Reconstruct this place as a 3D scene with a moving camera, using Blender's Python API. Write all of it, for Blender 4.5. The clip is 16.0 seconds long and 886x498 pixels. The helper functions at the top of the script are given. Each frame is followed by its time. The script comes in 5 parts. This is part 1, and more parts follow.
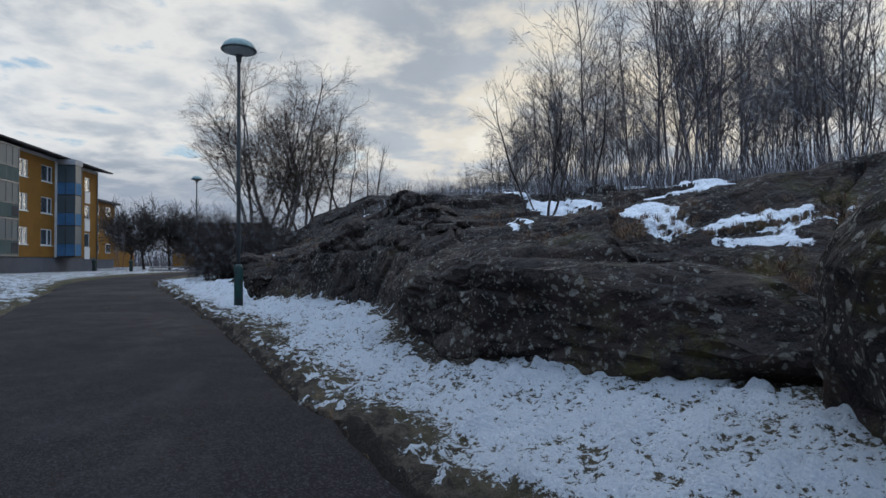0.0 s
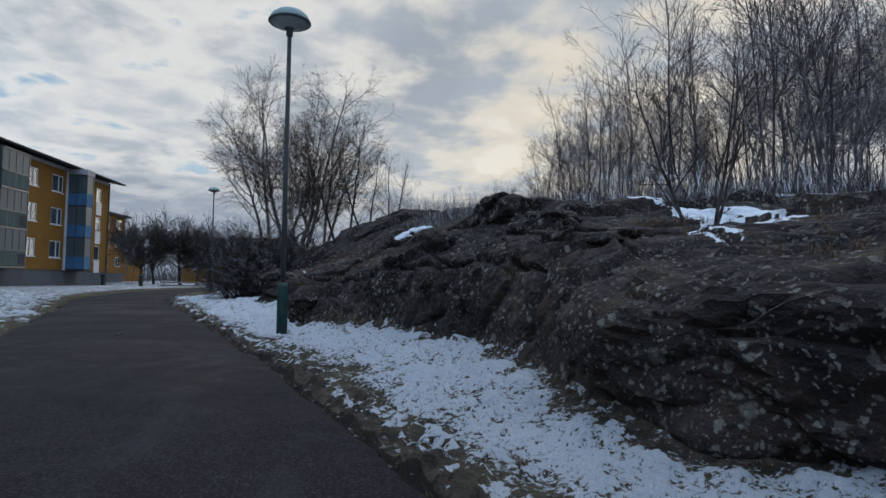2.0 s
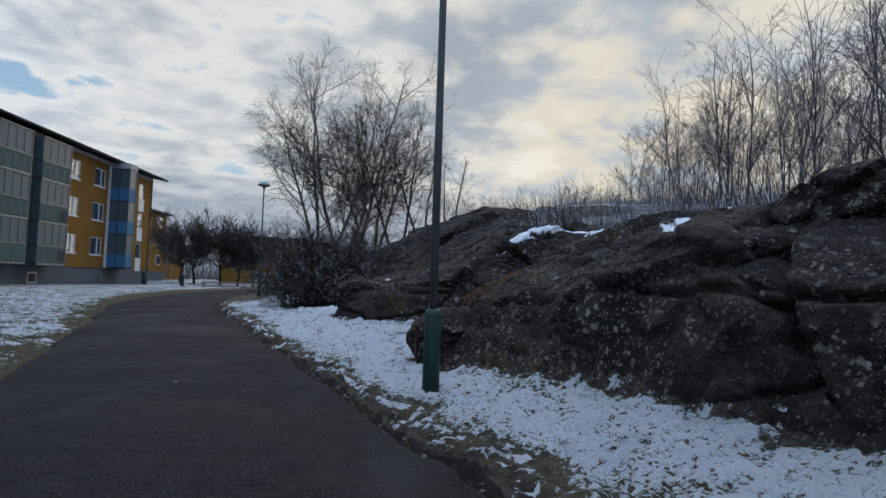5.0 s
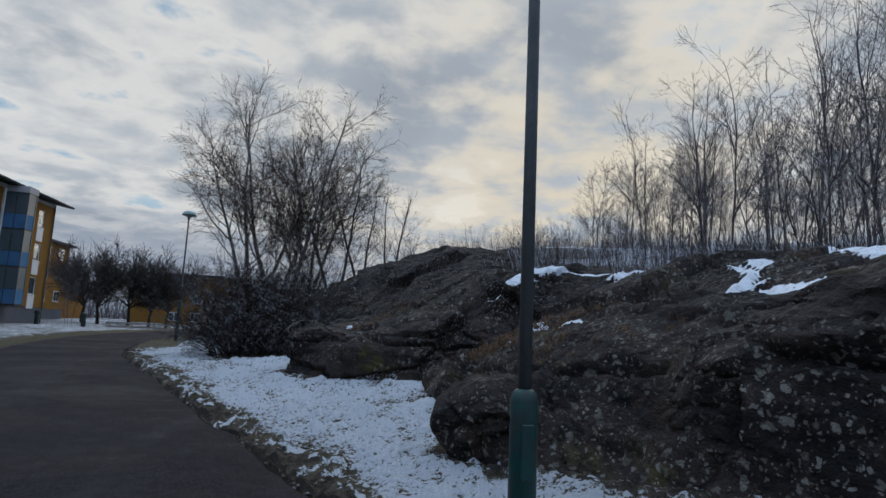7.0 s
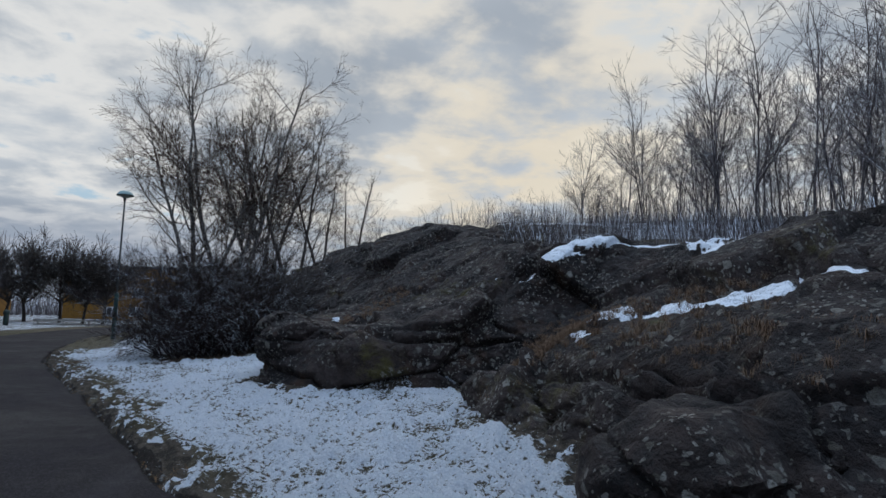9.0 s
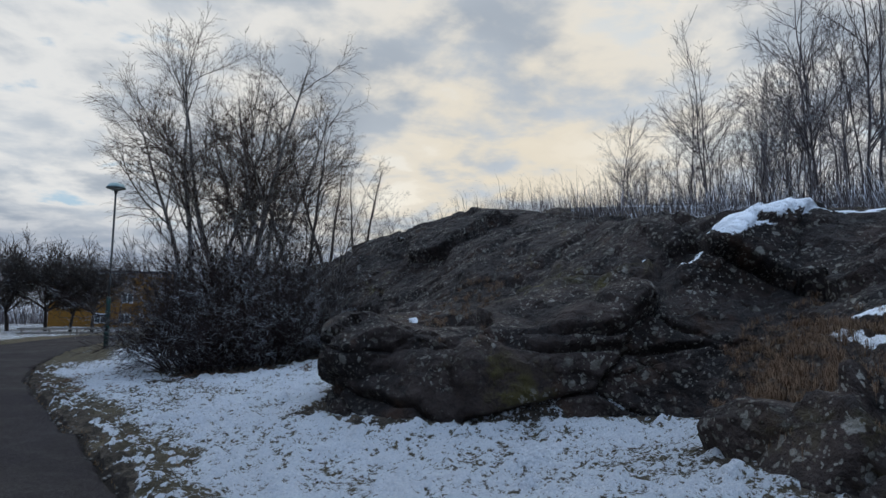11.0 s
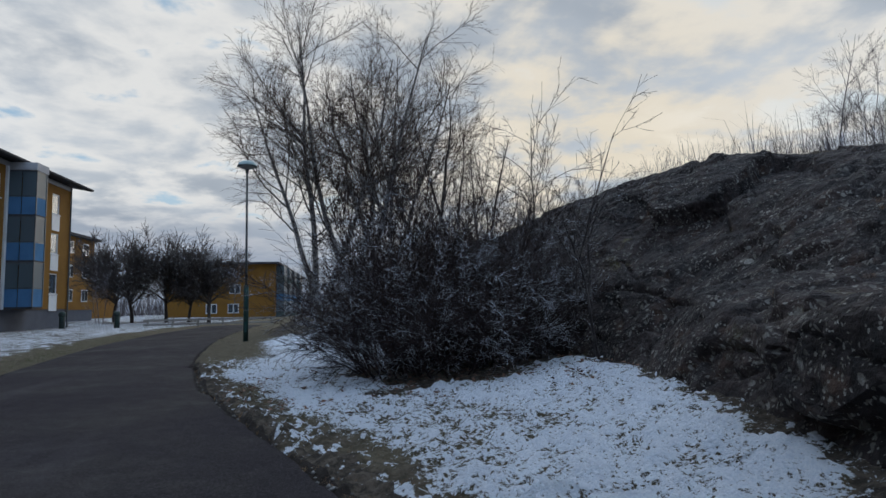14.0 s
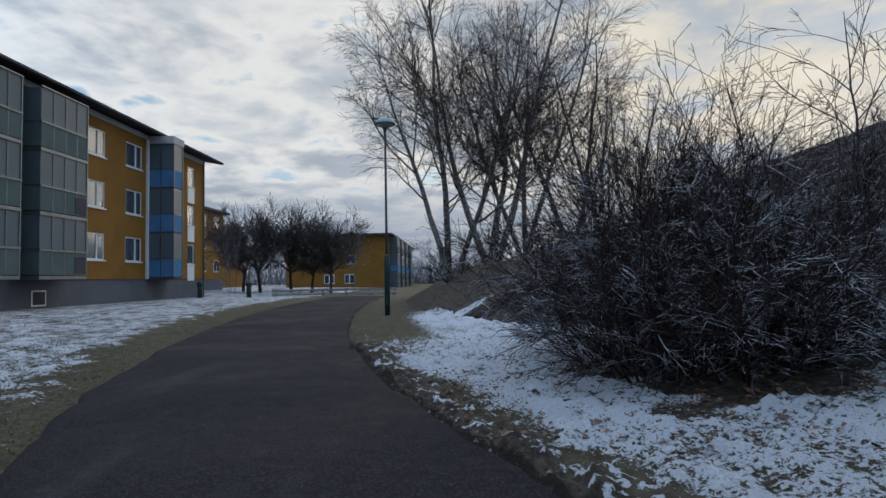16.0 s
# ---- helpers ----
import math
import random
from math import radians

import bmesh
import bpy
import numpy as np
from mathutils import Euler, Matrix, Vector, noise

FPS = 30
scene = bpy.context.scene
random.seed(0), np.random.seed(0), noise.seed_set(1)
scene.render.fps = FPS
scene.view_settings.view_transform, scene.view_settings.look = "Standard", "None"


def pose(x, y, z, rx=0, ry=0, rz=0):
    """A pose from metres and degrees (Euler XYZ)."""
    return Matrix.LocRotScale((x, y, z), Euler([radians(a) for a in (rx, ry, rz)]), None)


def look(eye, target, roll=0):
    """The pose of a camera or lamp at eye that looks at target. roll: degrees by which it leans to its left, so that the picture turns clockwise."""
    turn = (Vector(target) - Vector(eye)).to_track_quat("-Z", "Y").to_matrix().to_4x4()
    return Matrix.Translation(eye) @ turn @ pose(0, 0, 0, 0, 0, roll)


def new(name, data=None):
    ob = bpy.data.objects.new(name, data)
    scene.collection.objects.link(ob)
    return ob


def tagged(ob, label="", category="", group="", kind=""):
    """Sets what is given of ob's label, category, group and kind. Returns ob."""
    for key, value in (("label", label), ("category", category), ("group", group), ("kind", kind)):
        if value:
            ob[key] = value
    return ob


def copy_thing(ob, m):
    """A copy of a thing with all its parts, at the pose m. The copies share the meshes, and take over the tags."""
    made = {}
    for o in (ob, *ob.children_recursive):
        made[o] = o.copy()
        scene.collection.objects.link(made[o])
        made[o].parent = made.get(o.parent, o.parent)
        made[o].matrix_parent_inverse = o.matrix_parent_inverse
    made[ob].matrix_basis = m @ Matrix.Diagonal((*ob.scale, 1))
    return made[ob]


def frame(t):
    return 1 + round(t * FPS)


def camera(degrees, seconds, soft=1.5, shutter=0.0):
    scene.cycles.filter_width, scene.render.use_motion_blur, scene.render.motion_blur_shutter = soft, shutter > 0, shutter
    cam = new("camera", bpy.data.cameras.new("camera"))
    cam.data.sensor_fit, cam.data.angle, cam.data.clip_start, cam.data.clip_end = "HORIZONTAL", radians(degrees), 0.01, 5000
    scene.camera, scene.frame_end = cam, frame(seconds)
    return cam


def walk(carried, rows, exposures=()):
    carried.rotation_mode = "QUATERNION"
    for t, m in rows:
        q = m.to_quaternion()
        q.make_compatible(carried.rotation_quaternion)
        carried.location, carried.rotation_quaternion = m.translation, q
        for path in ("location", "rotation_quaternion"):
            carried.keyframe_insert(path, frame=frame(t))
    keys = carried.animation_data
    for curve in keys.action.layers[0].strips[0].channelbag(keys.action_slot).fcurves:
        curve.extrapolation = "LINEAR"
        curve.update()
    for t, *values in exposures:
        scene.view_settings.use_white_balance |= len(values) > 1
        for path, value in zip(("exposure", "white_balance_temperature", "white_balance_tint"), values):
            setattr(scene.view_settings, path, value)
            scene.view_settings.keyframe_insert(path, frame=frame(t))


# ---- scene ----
cam = camera(74.5, 16.0)
METRES, EYE, TILT, LEAN, TURN = 22.0, 1.1, 0.0, 0.0, -7.2
ROWS = [
    (0.0, 0.0, 0.0, 0.0, 0.01, 1.29, 0.36),
    (0.5, -0.0148, 0.0249, 0.0022, -0.15, 2.21, 0.25),
    (1.0, -0.0295, 0.0513, 0.0055, -0.08, 2.84, -0.05),
    (1.5, -0.0466, 0.0764, 0.0045, 0.39, 2.92, -0.38),
    (2.0, -0.0624, 0.0996, 0.001, 0.63, 3.22, -0.65),
    (2.5, -0.0768, 0.1253, 0.0022, 0.83, 3.26, -0.93),
    (3.0, -0.0936, 0.1503, 0.0038, 1.08, 3.33, -0.98),
    (3.5, -0.1096, 0.1756, 0.0063, 0.98, 3.58, -1.01),
    (4.0, -0.1279, 0.2037, 0.0066, 3.23, 2.97, -1.17),
    (4.2, -0.1352, 0.2149, 0.007, 5.65, 2.3, -1.25),
    (6.3, -0.2, 0.3219, 0.0151, -2.1, 7.33, -2.95),
    (6.5, -0.2051, 0.3323, 0.0151, -2.51, 7.73, -2.94),
    (7.0, -0.2177, 0.3583, 0.0142, -3.86, 7.93, -2.62),
    (7.5, -0.2279, 0.3857, 0.0142, -6.19, 7.73, -1.89),
    (8.0, -0.2372, 0.4136, 0.0149, -7.3, 7.5, -1.43),
    (8.5, -0.2461, 0.4437, 0.0147, -8.54, 7.23, -1.27),
    (8.7, -0.2497, 0.4557, 0.0147, -8.45, 6.85, -1.2),
    (10.8, -0.302, 0.5815, 0.0135, -9.93, 7.1, 0.05),
    (11.0, -0.3087, 0.5926, 0.0138, -9.47, 6.84, 0.13),
    (11.5, -0.3256, 0.6198, 0.0153, -8.18, 6.78, 0.54),
    (12.0, -0.344, 0.6454, 0.0158, -6.26, 6.23, 1.1),
    (12.5, -0.3645, 0.6721, 0.0158, -4.49, 5.63, 1.33),
    (13.0, -0.3839, 0.6973, 0.0141, -3.63, 5.47, 1.32),
    (13.5, -0.4045, 0.7231, 0.0133, -2.98, 5.43, 1.23),
    (14.0, -0.4238, 0.7483, 0.0147, -1.5, 5.45, 1.34),
    (14.5, -0.4421, 0.775, 0.0169, 0.4, 5.03, 1.29),
    (15.0, -0.4625, 0.801, 0.0179, 1.5, 4.7, 1.19),
    (15.5, -0.4819, 0.8272, 0.0172, 3.44, 4.31, 1.23),
    (16.0, -0.5046, 0.8536, 0.0168, 8.48, 2.85, 1.04),
]
walk(cam, [(t, pose(0, 0, EYE, TILT, LEAN, TURN) @ pose(METRES * x, METRES * y, METRES * z, 90 + pitch, roll, yaw)) for t, x, y, z, yaw, pitch, roll in ROWS],
     exposures=[(t, stops, 6280, 9.5) for t, stops in ((0.0, 0.0), (2.0, -0.1), (3.5, -0.02), (6.5, -0.12), (7.7, -0.24), (8.5, -0.14), (11.0, 0.0), (12.7, -0.14), (14.0, -0.04), (16.0, 0.0))])

# ---- world and light ----
SUN_ROT, SUN_EL = radians(24), radians(13)
world = bpy.data.worlds.new("overcast_sky")
scene.world = world
world.use_nodes = True
NT = world.node_tree
NT.nodes.clear()


def node(nt, kind, sockets=None, operation="", use_clamp=False, data_type="", interpolation_type="", feature="", attribute_name=""):
    n = nt.nodes.new(kind)
    if operation:
        n.operation = operation
    if use_clamp:
        n.use_clamp = True
    if data_type:
        n.data_type = data_type
    if interpolation_type:
        n.interpolation_type = interpolation_type
    if feature:
        n.feature = feature
    if attribute_name:
        n.attribute_name = attribute_name
    for k, v in (sockets or {}).items():
        s = n.inputs[k]
        if isinstance(v, bpy.types.NodeSocket):
            nt.links.new(v, s)
        else:
            s.default_value = v
    return n


def math_(nt, op, a, b=0.0, c=0.0, clamp=False):
    return node(nt, "ShaderNodeMath", {0: a, 1: b, 2: c}, operation=op, use_clamp=clamp).outputs[0]


def mixc(nt, f, a, b):
    n = node(nt, "ShaderNodeMix", {0: f, 6: a, 7: b}, data_type="RGBA")
    return n.outputs[2]


def noise_(nt, vec, scale, detail=4.0, rough=0.55, warp=0.0):
    return node(nt, "ShaderNodeTexNoise", {"Vector": vec, "Scale": scale, "Detail": detail, "Roughness": rough, "Distortion": warp}).outputs["Fac"]


def step_(nt, v, lo, hi):
    return node(nt, "ShaderNodeMapRange", {0: v, 1: lo, 2: hi, 3: 0.0, 4: 1.0}, interpolation_type="SMOOTHSTEP").outputs[0]


def build_sky(nt):
    sky = node(nt, "ShaderNodeTexSky")
    sky.sky_type, sky.sun_disc, sky.sun_elevation, sky.sun_rotation = "NISHITA", False, SUN_EL, SUN_ROT
    way = node(nt, "ShaderNodeTexCoord").outputs["Generated"]
    sep = node(nt, "ShaderNodeSeparateXYZ", {0: way})
    up = math_(nt, "MAXIMUM", sep.outputs[2], 0.0)
    over = math_(nt, "ADD", up, 0.16)
    flat = node(nt, "ShaderNodeCombineXYZ", {0: math_(nt, "DIVIDE", sep.outputs[0], over), 1: math_(nt, "DIVIDE", sep.outputs[1], over), 2: 0.0}).outputs[0]
    big = noise_(nt, flat, 0.75, 5.0, 0.5, 0.3)
    small = noise_(nt, flat, 2.9, 6.0, 0.55, 0.15)
    body = math_(nt, "MULTIPLY_ADD", small, 0.55, math_(nt, "MULTIPLY", big, 0.45))
    sun_way = (math.sin(SUN_ROT) * math.cos(SUN_EL), math.cos(SUN_ROT) * math.cos(SUN_EL), math.sin(SUN_EL))
    near = math_(nt, "MAXIMUM", node(nt, "ShaderNodeVectorMath", {0: way, 1: sun_way}, operation="DOT_PRODUCT").outputs["Value"], 0.0)
    glow = math_(nt, "POWER", near, 14.0)
    thin = step_(nt, body, 0.56, 0.44)
    gap = math_(nt, "MULTIPLY", step_(nt, body, 0.445, 0.385), math_(nt, "SUBTRACT", 1.0, glow, clamp=True))
    grey = mixc(nt, step_(nt, big, 0.36, 0.62), (0.56, 0.60, 0.64, 1), (0.38, 0.42, 0.47, 1))
    lit = mixc(nt, glow, (0.78, 0.77, 0.745, 1), (0.80, 0.715, 0.575, 1))
    cloud = mixc(nt, thin, grey, lit)
    blue = node(nt, "ShaderNodeVectorMath", {0: sky.outputs[0], 1: (0.10, 0.10, 0.10)}, operation="MULTIPLY").outputs[0]
    clear = mixc(nt, 0.55, blue, (0.42, 0.62, 0.80, 1))
    col = mixc(nt, gap, cloud, clear)
    bank = step_(nt, sep.outputs[2], 0.19, 0.07)
    col = mixc(nt, math_(nt, "MULTIPLY", bank, math_(nt, "SUBTRACT", 0.85, math_(nt, "MULTIPLY", glow, 0.75))), col, (0.30, 0.35, 0.44, 1))
    side = node(nt, "ShaderNodeVectorMath", {0: way, 1: sun_way}, operation="DOT_PRODUCT").outputs["Value"]
    cool = node(nt, "ShaderNodeVectorMath", {0: col, 1: (0.96, 1.16, 1.44)}, operation="MULTIPLY").outputs[0]
    col = mixc(nt, step_(nt, side, 0.72, 0.1), col, cool)
    # the evening side is bright; the far side of the sky, low down, is dull
    dull = node(nt, "ShaderNodeVectorMath", {0: col, 1: (0.36, 0.37, 0.40)}, operation="MULTIPLY").outputs[0]
    col = mixc(nt, math_(nt, "MULTIPLY", step_(nt, side, 0.45, -0.35), step_(nt, sep.outputs[2], 0.8, 0.3)), col, dull)
    high = node(nt, "ShaderNodeVectorMath", {0: col, 1: (2.08, 2.18, 2.32)}, operation="MULTIPLY").outputs[0]
    col = mixc(nt, step_(nt, sep.outputs[2], 0.52, 0.8), col, high)
    low = node(nt, "ShaderNodeBackground", {"Color": col, "Strength": 1.0})
    nt.links.new(low.outputs[0], node(nt, "ShaderNodeOutputWorld").inputs[0])


build_sky(NT)
sun_data = bpy.data.lights.new("sun", "SUN")
sun_data.energy, sun_data.angle, sun_data.color = 0.35, radians(25), (1.0, 0.86, 0.7)
sun = new("sun", sun_data)
sun.matrix_world = look((30 * math.sin(SUN_ROT), 30 * math.cos(SUN_ROT), 30 * math.tan(SUN_EL)), (0, 0, 0))


# ---- materials ----
def material(name, colour, rough=0.8, metal=0.0, spec=0.3):
    m = bpy.data.materials.new(name)
    m.use_nodes = True
    b = m.node_tree.nodes["Principled BSDF"]
    b.inputs["Base Color"].default_value = (*colour, 1)
    b.inputs["Roughness"].default_value, b.inputs["Metallic"].default_value = rough, metal
    b.inputs["Specular IOR Level"].default_value = spec
    return m, m.node_tree, b


def place(nt):
    return node(nt, "ShaderNodeNewGeometry").outputs["Position"]


def bump(nt, b, height, strength, dist):
    nt.links.new(node(nt, "ShaderNodeBump", {"Height": height, "Strength": strength, "Distance": dist}).outputs[0], b.inputs["Normal"])


def mottled(name, a, c, scale, rough=0.8, relief=0.3, dist=0.01, fine=40.0, metal=0.0, spec=0.3):
    """Two colours mixed by coarse patches and fine grain, with relief."""
    m, nt, b = material(name, a, rough, metal, spec)
    p = place(nt)
    coarse, grain = noise_(nt, p, scale, 5.0, 0.6), noise_(nt, p, fine, 3.0, 0.6)
    f = step_(nt, math_(nt, "MULTIPLY_ADD", grain, 0.4, math_(nt, "MULTIPLY", coarse, 0.6)), 0.36, 0.64)
    nt.links.new(mixc(nt, f, (*a, 1), (*c, 1)), b.inputs["Base Color"])
    bump(nt, b, grain, relief, dist)
    return m


def rock_material(name="lichened_gneiss", mossy=0.0):
    """Massive dark gneiss: broad tone, speckled grain, crusts of pale lichen, moss and rust, up-facing stone darkened
    against skylight.
    """
    m, nt, b = material(name, (0.1, 0.1, 0.1), 0.85, 0, 0.25)
    geo = node(nt, "ShaderNodeNewGeometry")
    p = geo.outputs["Position"]
    coarse, mid, fine = noise_(nt, p, 0.8, 5, 0.6, 0.5), noise_(nt, p, 5.0, 6, 0.68), noise_(nt, p, 55.0, 4, 0.7)
    stone = mixc(nt, step_(nt, coarse, 0.36, 0.64), (0.0118, 0.0078, 0.0070, 1), (0.048, 0.0330, 0.0280, 1))
    stone = mixc(nt, math_(nt, "MULTIPLY", step_(nt, mid, 0.48, 0.68), 0.5), stone, (0.074, 0.053, 0.046, 1))
    stone = mixc(nt, math_(nt, "MULTIPLY", step_(nt, mid, 0.46, 0.34), 0.75), stone, (0.010, 0.009, 0.009, 1))
    stone = mixc(nt, math_(nt, "MULTIPLY", step_(nt, fine, 0.48, 0.66), 0.5), stone, (0.013, 0.012, 0.012, 1))
    rust = math_(nt, "MULTIPLY", step_(nt, noise_(nt, p, 1.7, 4, 0.6), 0.56, 0.72), 0.55)
    stone = mixc(nt, rust, stone, (0.085, 0.046, 0.028, 1))
    moss = math_(nt, "MULTIPLY", step_(nt, noise_(nt, p, 0.8, 4, 0.6, 0.4), 0.57 - mossy, 0.68 - mossy), step_(nt, mid, 0.4, 0.6))
    stone = mixc(nt, math_(nt, "MULTIPLY", moss, 0.75), stone, (0.080, 0.068, 0.016, 1))
    warp = node(nt, "ShaderNodeVectorMath", {0: p, 1: node(nt, "ShaderNodeVectorMath", {0: node(nt, "ShaderNodeTexNoise", {"Vector": p, "Scale": 11.0, "Detail": 4.0}).outputs["Color"], 1: (0.12, 0.12, 0.12)}, operation="MULTIPLY").outputs[0]}, operation="ADD").outputs[0]
    zone = step_(nt, noise_(nt, p, 1.4, 5, 0.65), 0.37, 0.55)
    for scale, size, thr in ((4.2, 0.25, 0.78), (8.5, 0.29, 0.46), (15.0, 0.32, 0.42), (27.0, 0.34, 0.45)):
        crust = node(nt, "ShaderNodeTexVoronoi", {"Vector": warp, "Scale": scale}, feature="F1")
        chance = node(nt, "ShaderNodeSeparateColor", {0: crust.outputs["Color"]})
        edge = step_(nt, math_(nt, "ADD", crust.outputs["Distance"], math_(nt, "MULTIPLY", fine, 0.2)), size + 0.10, size + 0.03)
        f = math_(nt, "MULTIPLY", edge, math_(nt, "MULTIPLY", zone, math_(nt, "GREATER_THAN", chance.outputs[0], thr)))
        pale = mixc(nt, chance.outputs[1], (0.095, 0.084, 0.066, 1), (0.27, 0.255, 0.225, 1))
        stone = mixc(nt, math_(nt, "MULTIPLY", f, 0.85), stone, pale)
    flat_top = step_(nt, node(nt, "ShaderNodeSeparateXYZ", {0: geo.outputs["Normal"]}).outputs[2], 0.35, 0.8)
    # patchy darkening painted on up-facing stone, to offset the skylight there
    top_darkening = math_(nt, "MULTIPLY", flat_top, math_(nt, "MULTIPLY", step_(nt, noise_(nt, p, 2.2, 5, 0.65), 0.36, 0.56), 0.6))
    stone = mixc(nt, top_darkening, stone, (0.0125, 0.0115, 0.0120, 1))
    at = node(nt, "ShaderNodeAttribute", attribute_name="snow").outputs["Fac"]
    cover = step_(nt, math_(nt, "ADD", at, math_(nt, "MULTIPLY", math_(nt, "SUBTRACT", noise_(nt, p, 14.0, 5, 0.65), 0.5), 1.3)), 0.42, 0.56)
    nt.links.new(mixc(nt, cover, stone, (0.78, 0.81, 0.86, 1)), b.inputs["Base Color"])
    hewn = node(nt, "ShaderNodeTexVoronoi", {"Vector": warp, "Scale": 2.3, "Randomness": 1.0}, feature="F1").outputs["Distance"]
    nick = node(nt, "ShaderNodeTexVoronoi", {"Vector": warp, "Scale": 7.5, "Randomness": 1.0}, feature="F1").outputs["Distance"]
    rough = math_(nt, "MULTIPLY_ADD", mid, 0.9, math_(nt, "MULTIPLY", fine, 0.22))
    bump(nt, b, math_(nt, "ADD", rough, math_(nt, "MULTIPLY_ADD", hewn, -1.6, math_(nt, "MULTIPLY", nick, -0.55))), 1.0, 0.085)
    return m


def ground_material():
    """Snow, frosted turf and bare verge soil by the cover that the mesh carries; dry forest floor on the hill."""
    m, nt, b = material("snowy_turf", (0.5, 0.5, 0.5), 0.9, 0, 0.2)
    p = place(nt)
    fine, mid, big = noise_(nt, p, 60.0, 5, 0.7), noise_(nt, p, 9.0, 5, 0.65), noise_(nt, p, 1.1, 4, 0.55)
    blade = noise_(nt, node(nt, "ShaderNodeVectorMath", {0: p, 1: (90.0, 18.0, 60.0)}, operation="MULTIPLY").outputs[0], 1.0, 3, 0.6, 0.6)
    turf = mixc(nt, step_(nt, mid, 0.36, 0.62), (0.075, 0.062, 0.036, 1), (0.150, 0.122, 0.080, 1))
    turf = mixc(nt, math_(nt, "MULTIPLY", step_(nt, blade, 0.45, 0.7), 0.55), turf, (0.17, 0.145, 0.10, 1))
    soil = mixc(nt, step_(nt, mid, 0.4, 0.65), (0.045, 0.036, 0.028, 1), (0.140, 0.112, 0.085, 1))
    soil = mixc(nt, math_(nt, "MULTIPLY", step_(nt, fine, 0.52, 0.66), 0.45), soil, (0.20, 0.165, 0.12, 1))
    # dark soil beside the asphalt, with the lip's shadow mixed into its colour
    shaded_soil = node(nt, "ShaderNodeAttribute", attribute_name="shaded_soil").outputs["Fac"]
    soil = mixc(nt, step_(nt, math_(nt, "ADD", shaded_soil, math_(nt, "MULTIPLY", math_(nt, "SUBTRACT", mid, 0.5), 0.9)), 0.4, 0.6), soil, mixc(nt, fine, (0.010, 0.008, 0.007, 1), (0.055, 0.042, 0.033, 1)))
    bare = node(nt, "ShaderNodeAttribute", attribute_name="bare").outputs["Fac"]
    base = mixc(nt, step_(nt, math_(nt, "ADD", bare, math_(nt, "MULTIPLY", math_(nt, "SUBTRACT", big, 0.5), 0.9)), 0.35, 0.65), turf, soil)
    snow = node(nt, "ShaderNodeAttribute", attribute_name="snow").outputs["Fac"]
    flake = noise_(nt, p, 24.0, 6, 0.72)
    wob = math_(nt, "ADD", math_(nt, "MULTIPLY", math_(nt, "SUBTRACT", mid, 0.5), 0.5), math_(nt, "ADD", math_(nt, "MULTIPLY", math_(nt, "SUBTRACT", fine, 0.5), 0.5), math_(nt, "MULTIPLY", math_(nt, "SUBTRACT", flake, 0.5), 2.3)))
    cover = step_(nt, math_(nt, "ADD", snow, wob), 0.42, 0.56)
    white = mixc(nt, step_(nt, fine, 0.35, 0.65), (0.72, 0.77, 0.84, 1), (0.88, 0.90, 0.94, 1))
    nt.links.new(mixc(nt, cover, base, white), b.inputs["Base Color"])
    h = math_(nt, "ADD", math_(nt, "MULTIPLY", fine, 0.5), math_(nt, "ADD", math_(nt, "MULTIPLY", cover, 0.8), math_(nt, "MULTIPLY", blade, 0.3)))
    bump(nt, b, math_(nt, "ADD", h, math_(nt, "MULTIPLY", flake, 2.4)), 1.0, 0.055)
    return m


def asphalt_material():
    """Worn blue-black asphalt: grit, damp smooth patches, paler wheel-worn streaks and faint cross joints."""
    m, nt, b = material("worn_asphalt", (0.05, 0.05, 0.05), 0.8, 0, 0.11)
    p = place(nt)
    grit, mid, big = noise_(nt, p, 170.0, 2, 0.7), noise_(nt, p, 4.0, 6, 0.65), noise_(nt, p, 0.5, 5, 0.6, 0.4)
    streak = noise_(nt, node(nt, "ShaderNodeVectorMath", {0: p, 1: (1.6, 0.35, 1.0)}, operation="MULTIPLY").outputs[0], 1.0, 5, 0.6, 0.5)
    stone = node(nt, "ShaderNodeTexVoronoi", {"Vector": p, "Scale": 110.0}, feature="F1").outputs["Color"]
    pale = node(nt, "ShaderNodeSeparateColor", {0: stone}).outputs[0]
    col = mixc(nt, step_(nt, big, 0.36, 0.64), (0.0046, 0.0034, 0.0046, 1), (0.0098, 0.0074, 0.0096, 1))
    col = mixc(nt, math_(nt, "MULTIPLY", step_(nt, mid, 0.45, 0.68), 0.5), col, (0.0165, 0.0132, 0.0150, 1))
    col = mixc(nt, math_(nt, "MULTIPLY", step_(nt, streak, 0.52, 0.70), 0.6), col, (0.025, 0.022, 0.024, 1))
    col = mixc(nt, math_(nt, "MULTIPLY", math_(nt, "GREATER_THAN", pale, 0.80), 0.6), col, (0.052, 0.047, 0.050, 1))
    nt.links.new(col, b.inputs["Base Color"])
    damp = math_(nt, "MULTIPLY_ADD", big, 0.6, math_(nt, "MULTIPLY", mid, 0.4))
    nt.links.new(node(nt, "ShaderNodeMapRange", {0: damp, 1: 0.35, 2: 0.65, 3: 0.60, 4: 0.92}).outputs[0], b.inputs["Roughness"])
    bump(nt, b, math_(nt, "ADD", math_(nt, "MULTIPLY", pale, 0.6), grit), 0.55, 0.005)
    return m


